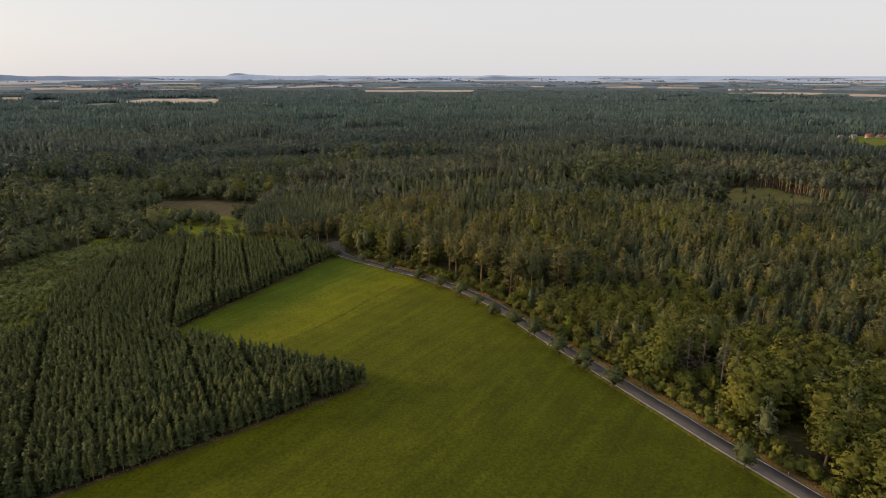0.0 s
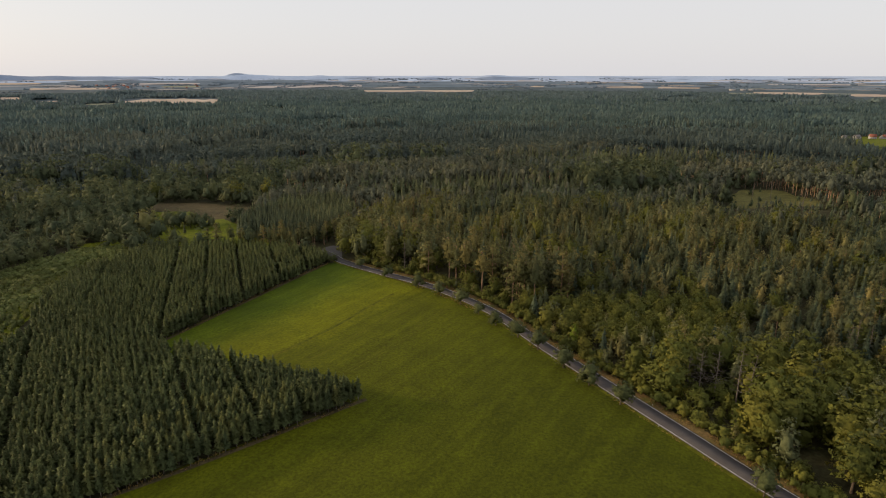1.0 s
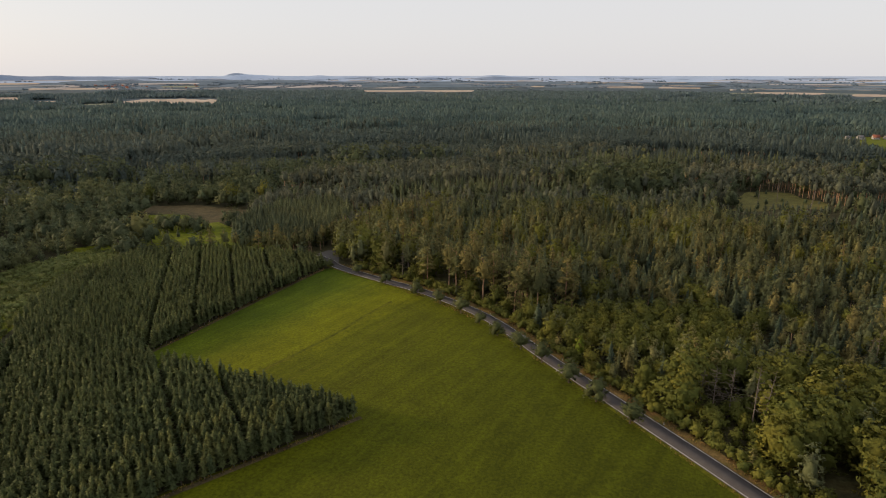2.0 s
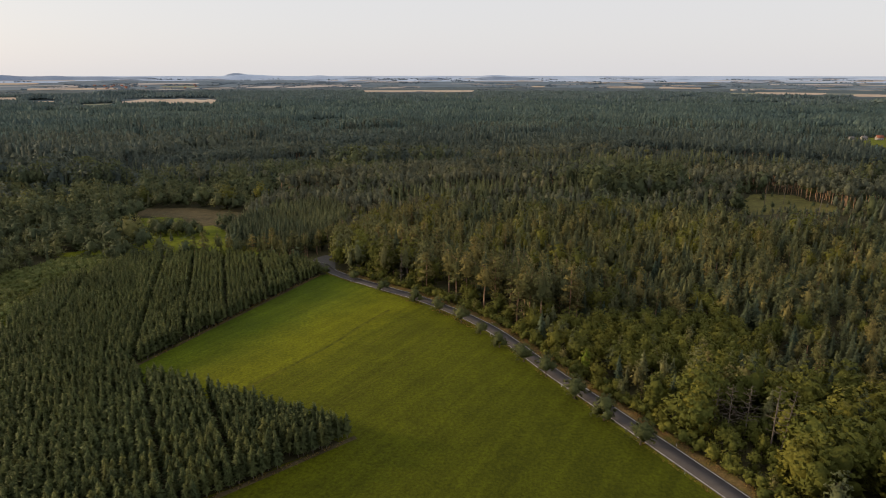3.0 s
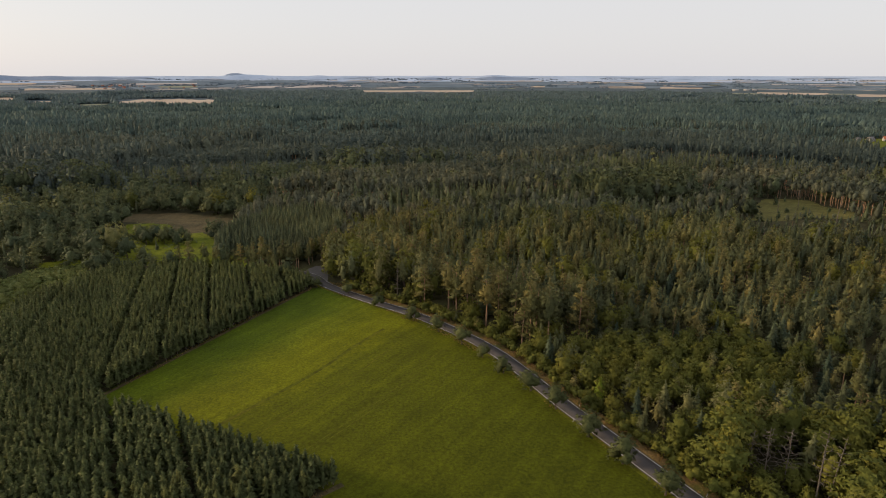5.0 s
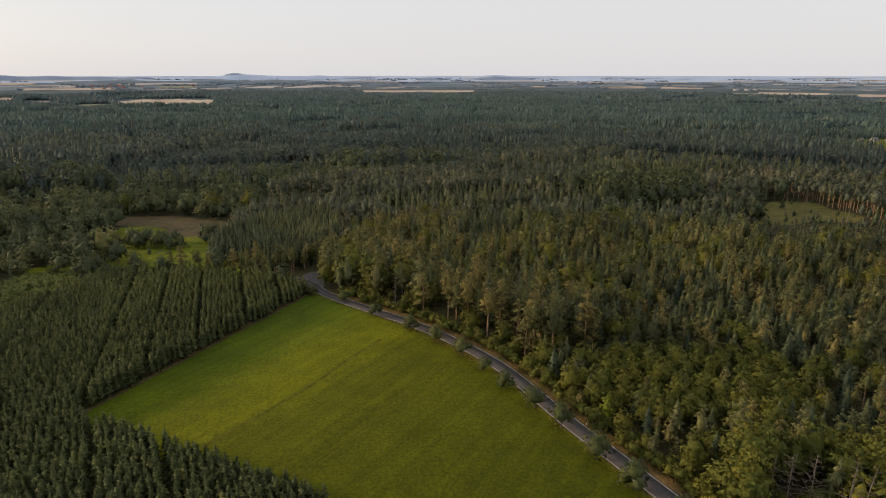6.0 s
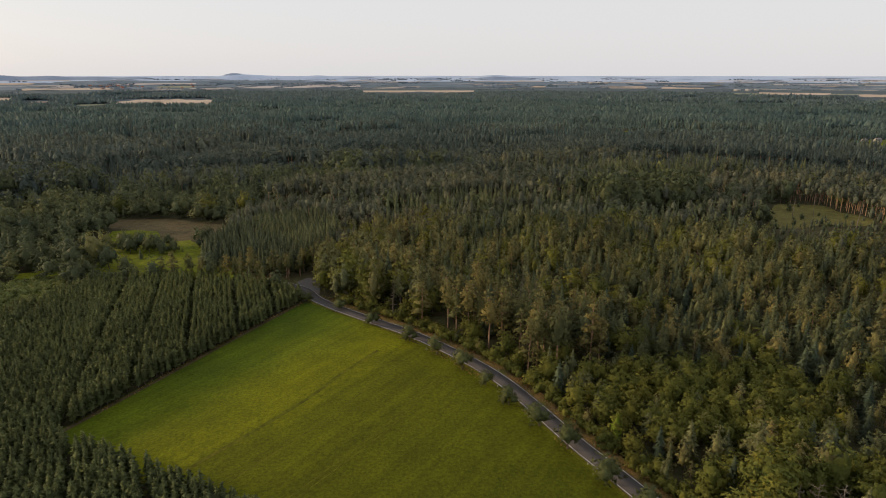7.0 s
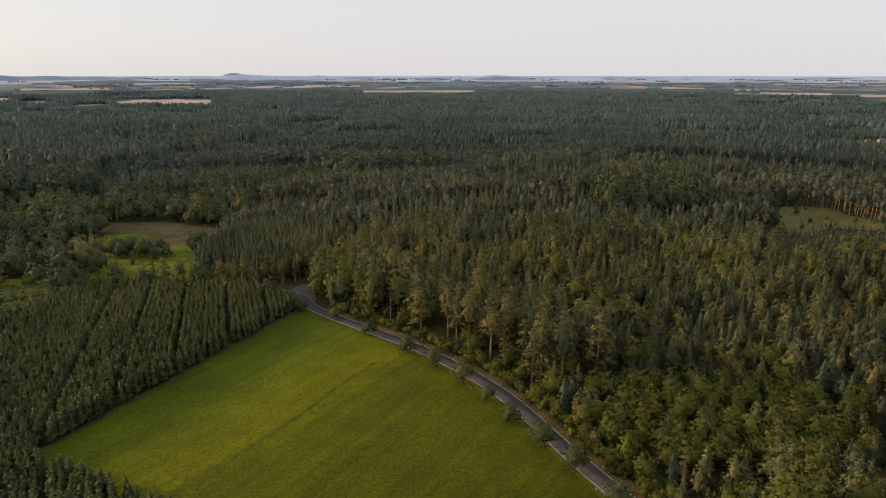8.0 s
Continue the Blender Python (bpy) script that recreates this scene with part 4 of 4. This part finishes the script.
    back = ((np.hypot(x - 300, y - 570) < 75) | (np.hypot((x - 375) / 80, (y - 500) / 62) < 1) | (np.hypot(x - 225, y - 535) < 28)) & ~inside(CLEARING, x, y)
    kind = np.where(back & (r2 < 0.75), 2, kind)
    h = np.where(back, rng.uniform(14, 22, n), h)
    keep = np.where(back, 0.72, keep)
    ok = ((np.abs(side) > 5.4) | (y > 388)) & (rng.uniform(size=n) < keep) & (gap_to(ROAD, x, y) > 5.5) & ~inside(LAY_BY, x, y) & ~((side < 0) & (side > -11) & (y < 372)) & ~((side < 0) & (y < 345) & (x > -160)) & ~((side < 0) & (y < 300) & (x > -225))
    few = (inside(CLEARING, x, y) & (r2 < 0.2)) | (inside(VALLEY_GAP, x, y) & (r2 < 0.10))
    h = np.where(few, rng.uniform(2.5, 8, n), h)
    kind = np.where(few, np.where(r2 < 0.12, 0, 1), kind)
    for poly in OPEN:
        ok &= ~inside(poly, x, y) | few
    return kind, h, ok


def gather(x0, x1, y0, y1, step, near, far):
    x, y = scatter(rng, x0, x1, y0, y1, step)
    d = np.hypot(x, y - 40)
    s = (d >= near) & (d < far) & in_view(x, y) & (y > 20)
    x, y = x[s], y[s]
    kind, h, ok = wood_at(x, y, rng)
    return x[ok], y[ok], kind[ok], h[ok]


ox, oy = scatter(rng, -150, -60, 385, 530, 3.3)
ok = inside(OLD_SPRUCE, ox, oy) & (gap_to(ROAD, ox, oy) > 4.5) & ~inside(LAY_BY, ox, oy)
ox, oy = ox[ok], oy[ok]
wood("spruce_stand", T_SPRUCE, ox, oy, rng.uniform(11.5, 15.5, len(ox)), M_SPRUCE, "block of older dark spruces beyond the plantation", rng)

NAMES = ("spruce", "broadleaf", "pine", "birch")
x, y, kind, h = gather(-440, 470, 20, 510, 5.2, 0, 450)
things = {
    0: [tree("spruce_tree", "dark green spruce standing in the mixed wood", "tree", "wood spruces", trunk_mesh(rng, 0.75, 0.011), conifer_crown(rng, 280, 0.225, 0.03, power=0.8, blade=0.17, core=7), M_BARK, M_SPRUCE) for _ in range(5)],
    1: [tree("broadleaf_tree", "rounded green broadleaf tree at the wood's edge", "tree", "broadleaf trees", trunk_mesh(rng, 0.6, 0.018, 0.01, 5, 0.2), broad_crown(rng, 5, 105, 9, 0.31, 0.0, 0.026, 0.044, 0.6), M_BARK, M_BROAD) for _ in range(6)],
    2: [tree("pine_tree", "tall pine with bare reddish trunk and flat crown", "tree", "tall pines", trunk_mesh(rng, 0.92, 0.011, 0.006, 6, 0.4, 0.1), pine_crown(rng, 11, 72, 8, 0.175, 0.24, 0.018) if q < 3 else broad_crown(rng, 4, 72, 8, 0.165, 0.3, 0.018, 0.03, 0.6), M_PINEBARK, M_SUNLITPINE) for q in range(7)],
    3: [tree("birch_tree", "slender yellow-green birch in the young thicket", "tree", "birches", trunk_mesh(rng, 0.8, 0.008, 0.01, 4, 0.3), broad_crown(rng, 3, 64, 9, 0.22, 0.0, 0.022, 0.036, 0.6), M_SNAG, M_BIRCH) for _ in range(5)],
}
WIDE = {0: (0.85, 1.2), 1: (1.0, 1.45), 2: (0.9, 1.2), 3: (0.85, 1.25)}
for k in range(4):
    s = kind == k
    xs, ys, hs = x[s], y[s], h[s]
    order = np.argsort(np.hypot(xs - 20, ys - 110))
    xs, ys, hs = xs[order], ys[order], hs[order]
    m = min(300, len(xs))
    planted(things[k], xs[:m], ys[:m], hs[:m], rng, WIDE[k])
    xs, ys, hs = xs[m:], ys[m:], hs[m:]
    if len(xs):
        for s, broad in ((xs < -75, M_ALDER), (xs >= -75, M_BROAD)):
            if s.any():
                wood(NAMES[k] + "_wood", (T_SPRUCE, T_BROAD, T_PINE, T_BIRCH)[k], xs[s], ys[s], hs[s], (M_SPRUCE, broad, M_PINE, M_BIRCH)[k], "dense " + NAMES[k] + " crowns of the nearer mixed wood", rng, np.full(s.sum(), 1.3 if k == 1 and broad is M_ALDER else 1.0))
        if k == 2:
            v, f = spread(STICK, xs, ys, land(xs, ys), hs, np.zeros(len(xs)))
            stuff("pine_trunks", v, f, M_PINEBARK, "bare reddish trunks of pines in the wood", "tree trunks")

x, y, kind, h = gather(-820, 820, 60, 960, 6.2, 450, 900)
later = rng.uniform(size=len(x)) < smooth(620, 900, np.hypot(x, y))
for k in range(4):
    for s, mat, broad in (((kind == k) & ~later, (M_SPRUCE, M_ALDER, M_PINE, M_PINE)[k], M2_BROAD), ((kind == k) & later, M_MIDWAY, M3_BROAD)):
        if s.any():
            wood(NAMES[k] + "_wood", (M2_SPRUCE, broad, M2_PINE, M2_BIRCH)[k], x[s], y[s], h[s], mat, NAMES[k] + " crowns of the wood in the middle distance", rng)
s = kind == 2
v, f = spread(STICK, x[s], y[s], land(x[s], y[s]), h[s], np.zeros(s.sum()))
stuff("pine_trunks", v, f, M_PINEBARK, "bare reddish trunks of pines in the middle distance", "tree trunks")

for near, far, step, broad in ((900, 1700, 8.6, 1.04), (1700, 2750, 10.3, 1.2), (2750, 3640, 13.4, 1.55)):
    x, y, kind, h = gather(-0.87 * far - 60, 0.87 * far + 60, 300, far + 60, step, near, far)
    ok = ~far_open(x, y)
    x, y, kind, h = x[ok], y[ok], kind[ok], h[ok]
    r = np.hypot(x, y)
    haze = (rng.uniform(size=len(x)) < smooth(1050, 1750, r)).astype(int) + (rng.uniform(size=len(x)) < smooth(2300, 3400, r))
    cones, pines, rounds = (F_CONE, F_PINE, F_ROUND) if near < 1700 else (F_SPIKE, F_SPIKE, F_MOUND)
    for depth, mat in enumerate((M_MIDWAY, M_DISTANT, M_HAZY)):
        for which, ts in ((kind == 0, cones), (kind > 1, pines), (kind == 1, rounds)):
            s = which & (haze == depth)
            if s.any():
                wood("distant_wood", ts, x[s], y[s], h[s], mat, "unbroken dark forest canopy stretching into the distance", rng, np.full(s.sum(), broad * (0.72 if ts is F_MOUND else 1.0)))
    s = ((kind > 1) & (CELL_H[cell_of(x, y - 22)] < h - 5) & (np.hypot(x, y) < 1700)) | in_any(TALL_STANDS, x, y)
    s &= rng.uniform(size=len(x)) < 0.5
    if s.any():
        v, f = spread(STICK, x[s], y[s], land(x[s], y[s]), h[s], np.zeros(s.sum()))
        stuff("pine_trunks", v, f, M_SNAG, "bare greyish trunks along the edge of a tall stand", "tree trunks")

# ---------------------------------------------------------------- shrubs beside the plantation
rng = np.random.default_rng(31)
sx, sy = scatter(rng, -310, -170, 120, 400, 3.0)
ok = inside(SHRUBS, sx, sy) & in_view(sx, sy)
sx, sy = sx[ok], sy[ok]
sh = rng.uniform(1.8, 3.6, len(sx)) * (0.75 + 0.5 * lump(sx, sy, 40, 9))
order = np.argsort(np.hypot(sx + 60, sy - 200))
sx, sy, sh = sx[order], sy[order], sh[order]
kinds = [tree("shrub", "pale green young broadleaf shrub in rough grass", "shrub", "young shrubs", trunk_mesh(rng, 0.5, 0.02, 0.02, 4, 0.1, 0.3),
              broad_crown(rng, 3, 28, 6, 0.50, 0.0, 0.07, 0.09), M_BARK, M_SHRUB) for _ in range(4)]
planted(kinds, sx[:240], sy[:240], sh[:240], rng)
T_SHRUB = [broad_crown(rng, 1, 12, 4, 0.75, 0.0, 0.12, 0.16) for _ in range(4)]
wood("shrub_thicket", T_SHRUB, sx[240:], sy[240:], sh[240:], M_SHRUB, "pale grey-green thicket of young shrubs", rng)

# ---------------------------------------------------------------- fruit trees along the road
FRUIT = [(-44.8, 329.5, 5.2), (-28.6, 311.5, 5.4), (-11.8, 294.4, 6.0), (-0.8, 281.6, 6.2), (8.2, 268.6, 6.4), (15.6, 256.3, 4.6), (22.0, 243.4, 5.2),
         (29.6, 230.6, 6.2), (35.6, 218.6, 6.6), (42.0, 203.2, 6.6), (48.0, 190.2, 6.8), (54.6, 177.4, 6.2), (76.2, 133.2, 6.6), (-62.5, 342.5, 4.6), (-66.5, 347.0, 4.4)]
kinds = [tree("fruit_tree", "small grey-green fruit tree on the grass verge", "tree", "roadside fruit trees", trunk_mesh(rng, 0.5, 0.022, 0.012, 5, 0.25, 0.25),
              broad_crown(rng, 4, 76, 9, 0.37, 0.1, 0.03, 0.05, 0.72), M_BARK, M_FRUIT) for _ in range(4)]
fx, fy, fh = np.array(FRUIT).T
planted(kinds, fx, fy, fh * 1.3, rng, (1.1, 1.35))


# ---------------------------------------------------------------- dead and odd trees
def snag(rng, label, branches, reach, lean, thick=0.0085):
    """A dead standing stem: tapered trunk with broken bare branches, height 1."""
    top = np.array((lean, lean * 0.4, 1.0))
    stem = [np.array((0, 0, -0.02)), top * 0.35 + rng.normal(size=3) * 0.004, top * 0.7 + rng.normal(size=3) * 0.006, top]
    rad = (thick * 1.3, thick, thick * 0.7, thick * 0.2)
    root = new("dead_tree")
    root.empty_display_size = 0.2
    tagged(root, label, "dead tree", "dead trees")
    part("trunk", join([limb(stem[i], stem[i + 1], rad[i], rad[i + 1], 7) for i in range(3)]), M_SNAG, root)
    for i in range(branches):
        u = 0.3 + 0.66 * (i + rng.uniform(0, 1)) / branches
        a = i * 2.4 + rng.uniform(-0.6, 0.6)
        ln = reach * (1.15 - u * 0.8) * rng.uniform(0.6, 1.25)
        base = top * u
        mid = base + np.array((math.cos(a) * ln * 0.6, math.sin(a) * ln * 0.6, ln * rng.uniform(-0.1, 0.25)))
        end = mid + np.array((math.cos(a + 0.3) * ln * 0.5, math.sin(a + 0.3) * ln * 0.5, ln * rng.uniform(0.0, 0.35)))
        twigs = [limb(base, mid, thick * 0.55, thick * 0.4, 4), limb(mid, end, thick * 0.4, thick * 0.15, 4)]
        side = mid + np.array((math.cos(a - 0.9) * ln * 0.4, math.sin(a - 0.9) * ln * 0.4, ln * 0.1))
        twigs.append(limb(mid, side, thick * 0.35, thick * 0.12, 4))
        part("branch", join(twigs), M_SNAG, root)
    return root


SNAGS = [(86.5, 171.0, 21.0, 20, 0.15, 0.02, "tall pale dead trunk with short broken branches"), (89.5, 171.4, 19.0, 18, 0.16, 0.10, "leaning pale dead trunk with broken branches"),
         (84.0, 179.5, 16.5, 30, 0.25, 0.0, "dead grey tree with spreading bare branches"), (80.0, 181.0, 16.0, 30, 0.26, -0.02, "dead grey tree with spreading bare branches"),
         (76.5, 182.5, 14.0, 26, 0.24, 0.03, "dead grey tree with spreading bare branches"), (139.0, 201.5, 15.0, 30, 0.13, 0.0, "dead reddish-grey conifer full of bare twigs"),
         (142.5, 203.5, 16.0, 30, 0.13, 0.01, "dead reddish-grey conifer full of bare twigs"), (145.5, 201.0, 14.5, 30, 0.13, -0.01, "dead reddish-grey conifer full of bare twigs"),
         (-20.5, 321.0, 17.0, 24, 0.13, 0.02, "dead greyish pine beside the road"), (37.0, 309.0, 19.0, 8, 0.06, 0.14, "leaning dead pine trunk almost without branches"),
         (33.5, 318.0, 20.0, 8, 0.06, 0.10, "leaning dead pine trunk almost without branches"), (262.0, 446.0, 25.0, 9, 0.05, 0.05, "tall bare pale trunk above the thicket"),
         (131.0, 163.0, 13.0, 20, 0.15, 0.05, "dead grey tree with spreading bare branches"), (128.0, 158.0, 14.0, 20, 0.15, -0.04, "dead grey tree with spreading bare branches"),
         (252.0, 500.0, 19.0, 8, 0.06, 0.04, "bare pale trunk beside the clearing"), (270.0, 505.0, 20.0, 8, 0.06, -0.05, "bare pale trunk beside the clearing")]
for x, y, h, br, reach, lean, label in SNAGS:
    snag(rng, label, br, reach, lean).matrix_basis = Matrix.LocRotScale((x, y, float(land(x, y))), Euler((0, 0, rng.uniform(-0.3, 0.3))), (h, h, h))

lime = tree("young_tree", "bright lime-green young tree beside the dry verge", "tree", "", trunk_mesh(rng, 0.7, 0.013, 0.01, 4, 0.2, 0.15), broad_crown(rng, 4, 60, 8, 0.24, 0.02, 0.024, 0.04), M_BARK, M_LIME)
lime.matrix_basis = pose(49.5, 221.5, float(land(49.5, 221.5))) @ Matrix.Diagonal((9.5, 9.5, 9.5, 1))

BRIGHT = [(-183.0, 541.0, 21.0), (-160.0, 560.0, 19.0), (-262.0, 560.0, 18.0), (-128.0, 372.0, 9.0)]
kinds = [tree("broadleaf_tree", "rounded yellow-green broadleaf tree beyond the marsh", "tree", "valley trees", trunk_mesh(rng, 0.6, 0.018, 0.01, 5, 0.2), broad_crown(rng, 5, 80, 8, 0.36, 0.0, 0.034, 0.055, 0.66), M_BARK, M_BROAD) for _ in range(2)]
bx, by, bh = np.array(BRIGHT).T
planted(kinds, bx, by, bh, rng, (0.95, 1.1))

BUSHES = [(-176.2, 398.5, 12.0), (-156.0, 452.0, 7.0), (-183.0, 440.0, 13.0), (-172.0, 436.0, 11.0), (-190.0, 447.0, 14.0), (-179.0, 444.0, 13.0), (-186.0, 453.0, 12.0), (-178.0, 456.0, 10.0), (-194.0, 438.0, 13.0),
          (-200.0, 446.0, 14.0), (-206.0, 455.0, 13.0), (-198.0, 458.0, 12.0), (-212.0, 446.0, 15.0), (-130.0, 399.0, 13.0), (-190.0, 406.0, 17.0), (-201.0, 411.0, 24.0), (-209.0, 406.0, 18.0), (-216.0, 413.0, 22.0), (-168.0, 442.0, 10.0)]
kinds = [tree("bush", "rounded dark green bush on the valley meadow", "bush", "meadow bushes", trunk_mesh(rng, 0.5, 0.02, 0.01, 5, 0.1, 0.2), broad_crown(rng, 6, 52, 8, 0.44, 0.0, 0.034, 0.06), M_BARK, M_ALDER) for _ in range(3)]
bx, by, bh = np.array(BUSHES).T
planted(kinds, bx, by, bh, rng, (0.75, 0.95))


# low bushes where the wood meets the dry verge
kinds = [tree("bush", "low dark green bush at the wood's edge by the verge", "bush", "roadside bushes", trunk_mesh(rng, 0.5, 0.02, 0.01, 4, 0.1, 0.2), broad_crown(rng, 3, 20, 7, 0.52, 0.0, 0.065, 0.09), M_BARK, M_BROAD) for _ in range(4)]
edge_line = np.asarray(WOOD_LINE)
tang = unit(np.gradient(edge_line, axis=0))
out = np.stack([tang[:, 1], -tang[:, 0]], 1)
spots = np.concatenate([edge_line + out * rng.uniform(5.6, 9.0, (len(edge_line), 1)) + rng.normal(size=edge_line.shape) * 0.8 for _ in range(3)])
spots = spots[(spots[:, 1] > 110) & (spots[:, 1] < 345)]
planted(kinds, spots[:, 0], spots[:, 1], rng.uniform(2.2, 5.0, len(spots)), rng, (0.9, 1.2))


# ---------------------------------------------------------------- road posts, dry grass
def post():
    root = new("delineator_post")
    root.empty_display_size = 0.2
    tagged(root, "white plastic roadside marker post with black band", "road post", "road posts")
    v, f = limb((0, 0, -0.05), (0, 0, 0.95), 0.055, 0.045, 8)
    part("body", (v, f), M_POST, root)
    part("band", limb((0, 0, 0.72), (0, 0, 0.86), 0.058, 0.054, 8), M_BLACK, root, "black reflector band")
    return root


first = post()
line = np.asarray(ROAD)
step = np.concatenate([[0], np.cumsum(np.linalg.norm(np.diff(line, axis=0), axis=1))])
count = 0
for dist in np.arange(60, 420, 50):
    for off in (-3.6, 3.6):
        i = min(int(np.searchsorted(step, dist + (9 if off > 0 else 0))), len(line) - 2)
        d = line[i + 1] - line[i]
        d = d / np.linalg.norm(d)
        p = line[i] + np.array((d[1], -d[0])) * off
        ob = first if count == 0 else copy_thing(first, Matrix.Identity(4))
        ob.matrix_basis = pose(p[0], p[1], float(land(p[0], p[1])) + 0.05)
        count += 1


def tufts(name, x, y, h, material, label, rng, blades=4):
    """Grass tufts: a few leaning blades each."""
    t = []
    for _ in range(4):
        parts = []
        for i in range(blades):
            a = i * 6.28 / blades + rng.uniform(-0.5, 0.5)
            c, s = math.cos(a), math.sin(a)
            parts.append((np.array([(0.25 * s + 0.1 * c, -0.25 * c + 0.1 * s, 0), (-0.25 * s + 0.1 * c, 0.25 * c + 0.1 * s, 0), (0.55 * c, 0.55 * s, rng.uniform(0.6, 1.0))]), np.array([(0, 1, 2)])))
        t.append(join(parts))
    ob = wood(name, t, x, y, h, material, label, rng)
    return tagged(ob, label, "grass", "", "stuff")


vx, vy = scatter(rng, -90, 130, 60, 372, 0.9)
gap = side_of_road(vx, vy)
dense = lump(vx, vy, 14, 55)
ok = (((gap > 3.3) & (gap < 6.6) & (dense > 0.36)) | ((gap < -3.2) & (gap > -4.6) & (dense > 0.5)) | ((gap < -3.2) & (gap > -6.5) & (vy > 262) & (vy < 302) & (dense > 0.4))) & (vy < 350)
tufts("verge_grass", vx[ok], vy[ok], rng.uniform(0.35, 0.8, ok.sum()), M_DRYGRASS, "tall dry reddish grass along the road", rng)
vx, vy = scatter(rng, -120, 110, 95, 345, 1.6)
ok = inside(FIELD, vx, vy) & in_view(vx, vy) & (rng.uniform(size=len(vx)) < 0.25 + 0.5 * lump(vx, vy, 25, 56))
tufts("meadow_grass", vx[ok], vy[ok], rng.uniform(0.10, 0.3, ok.sum()), M_TUFT, "scattered taller grass tufts on the meadow", rng, 3)
ex = along([(-27, 181), (-66, 150.5), (-98, 125), (-172, 65)], 0.5)
ex2 = along([(-108, 241), (-85, 299), (-65, 341)], 0.5)
ee = np.concatenate([ex, ex2])
ee = ee + rng.normal(size=ee.shape) * 0.5
tufts("field_edge_grass", ee[:, 0], ee[:, 1], rng.uniform(0.4, 0.9, len(ee)), M_DRYGRASS, "dry brown grass along the plantation's edge", rng)


# ---------------------------------------------------------------- houses far off
def house(name, length, width, wall, roof, wall_mat, roof_mat, label, category, group, windows=3):
    """A gabled house with overhanging roof, chimney, door and windows."""
    root = new(name)
    root.empty_display_size = 0.5
    tagged(root, label, category, group)
    l, w = length / 2, width / 2
    v = [(-l, -w, -0.5), (l, -w, -0.5), (l, w, -0.5), (-l, w, -0.5), (-l, -w, wall), (l, -w, wall), (l, w, wall), (-l, w, wall), (-l, 0, wall + roof), (l, 0, wall + roof)]
    f = [(0, 1, 5), (0, 5, 4), (2, 3, 7), (2, 7, 6), (1, 2, 6), (1, 6, 5), (3, 0, 4), (3, 4, 7), (5, 6, 9), (7, 4, 8)]
    part("wall", (np.array(v, float), np.array(f)), wall_mat, root)
    o, k = 0.5, roof / w * 0.5
    v = []
    for dz in (0.0, 0.3):
        v += [(-l - o, -w - o, wall - k + dz), (l + o, -w - o, wall - k + dz), (-l - o, 0, wall + roof + dz), (l + o, 0, wall + roof + dz), (-l - o, w + o, wall - k + dz), (l + o, w + o, wall - k + dz)]
    f = [(6, 7, 9), (6, 9, 8), (8, 9, 11), (8, 11, 10), (0, 3, 1), (0, 2, 3), (2, 5, 3), (2, 4, 5), (0, 1, 7), (0, 7, 6), (5, 4, 10), (5, 10, 11), (0, 6, 8), (0, 8, 2), (2, 8, 10), (2, 10, 4), (1, 3, 9), (1, 9, 7), (3, 5, 11), (3, 11, 9)]
    roof_ob = part("roof", (np.array(v, float), np.array(f)), roof_mat, root)
    if windows:
        part("chimney", limb((l * 0.4, 0.6, wall + roof * 0.5), (l * 0.4, 0.6, wall + roof + 0.9), 0.45, 0.42, 4), roof_mat, roof_ob, "brick chimney")
        for i in range(windows):
            x = -l + length * (i + 0.5) / windows
            q = np.array([(x - 0.5, -w - 0.05, 1.0), (x + 0.5, -w - 0.05, 1.0), (x + 0.5, -w - 0.05, 2.3), (x - 0.5, -w - 0.05, 2.3), (x - 0.5, -w + 0.05, 1.0), (x + 0.5, -w + 0.05, 1.0), (x + 0.5, -w + 0.05, 2.3), (x - 0.5, -w + 0.05, 2.3)])
            part("window", (q, np.array([(0, 1, 2), (0, 2, 3), (4, 6, 5), (4, 7, 6), (0, 4, 5), (0, 5, 1), (3, 2, 6), (3, 6, 7), (0, 3, 7), (0, 7, 4), (1, 5, 6), (1, 6, 2)])), M_PANE, root)
    return root


HOUSES = [(822, 1236, 20, 14, 9, 4.0, 4.2, M_SLATE), (856, 1240, -12, 12, 9, 4.2, 4.6, M_TILE), (880, 1242, 30, 16, 9, 3.6, 4.0, M_TILE), (905, 1250, -25, 13, 8, 3.6, 4.0, M_TILE), (800, 1240, 10, 10, 8, 3.2, 3.2, M_SLATE), (925, 1238, 15, 14, 9, 4.0, 4.0, M_TILE)]
for x, y, turn, ln, w, wl_h, rf, rm in HOUSES:
    house("house", ln, w, wl_h, rf, M_PLASTER, rm, "distant white-walled house with " + ("red tiled" if rm is M_TILE else "grey") + " gable roof", "house", "village houses").matrix_basis = pose(x, y, float(land(x, y)) + 0.6, 0, 0, turn)
for b, r, ln in ((24.6, 3905, 34), (25.4, 3915, 30), (26.0, 3925, 24), (13.0, 4330, 24), (13.7, 4340, 20), (14.3, 4335, 22)):
    x, y = polar(b, r)
    house("barn", ln, 14, 5, 4, M_PLASTER, M_PLASTER, "long pale farm building in the hazy distance", "barn", "distant barns", 0).matrix_basis = pose(x, y, float(land(x, y)) + 4, 0, 0, -b)
rng = np.random.default_rng(90)
for i in range(22):
    x, y = polar(rng.uniform(-29, -21), rng.uniform(4060, 4280))
    house("house", rng.uniform(10, 18), 9, 5, 4.5, M_PLASTER, M_TILE if rng.uniform() < 0.5 else M_SLATE, "small distant house of a hazy village", "house", "far village houses", 0).matrix_basis = pose(x, y, float(land(x, y)) + 1, 0, 0, rng.uniform(-40, 40))
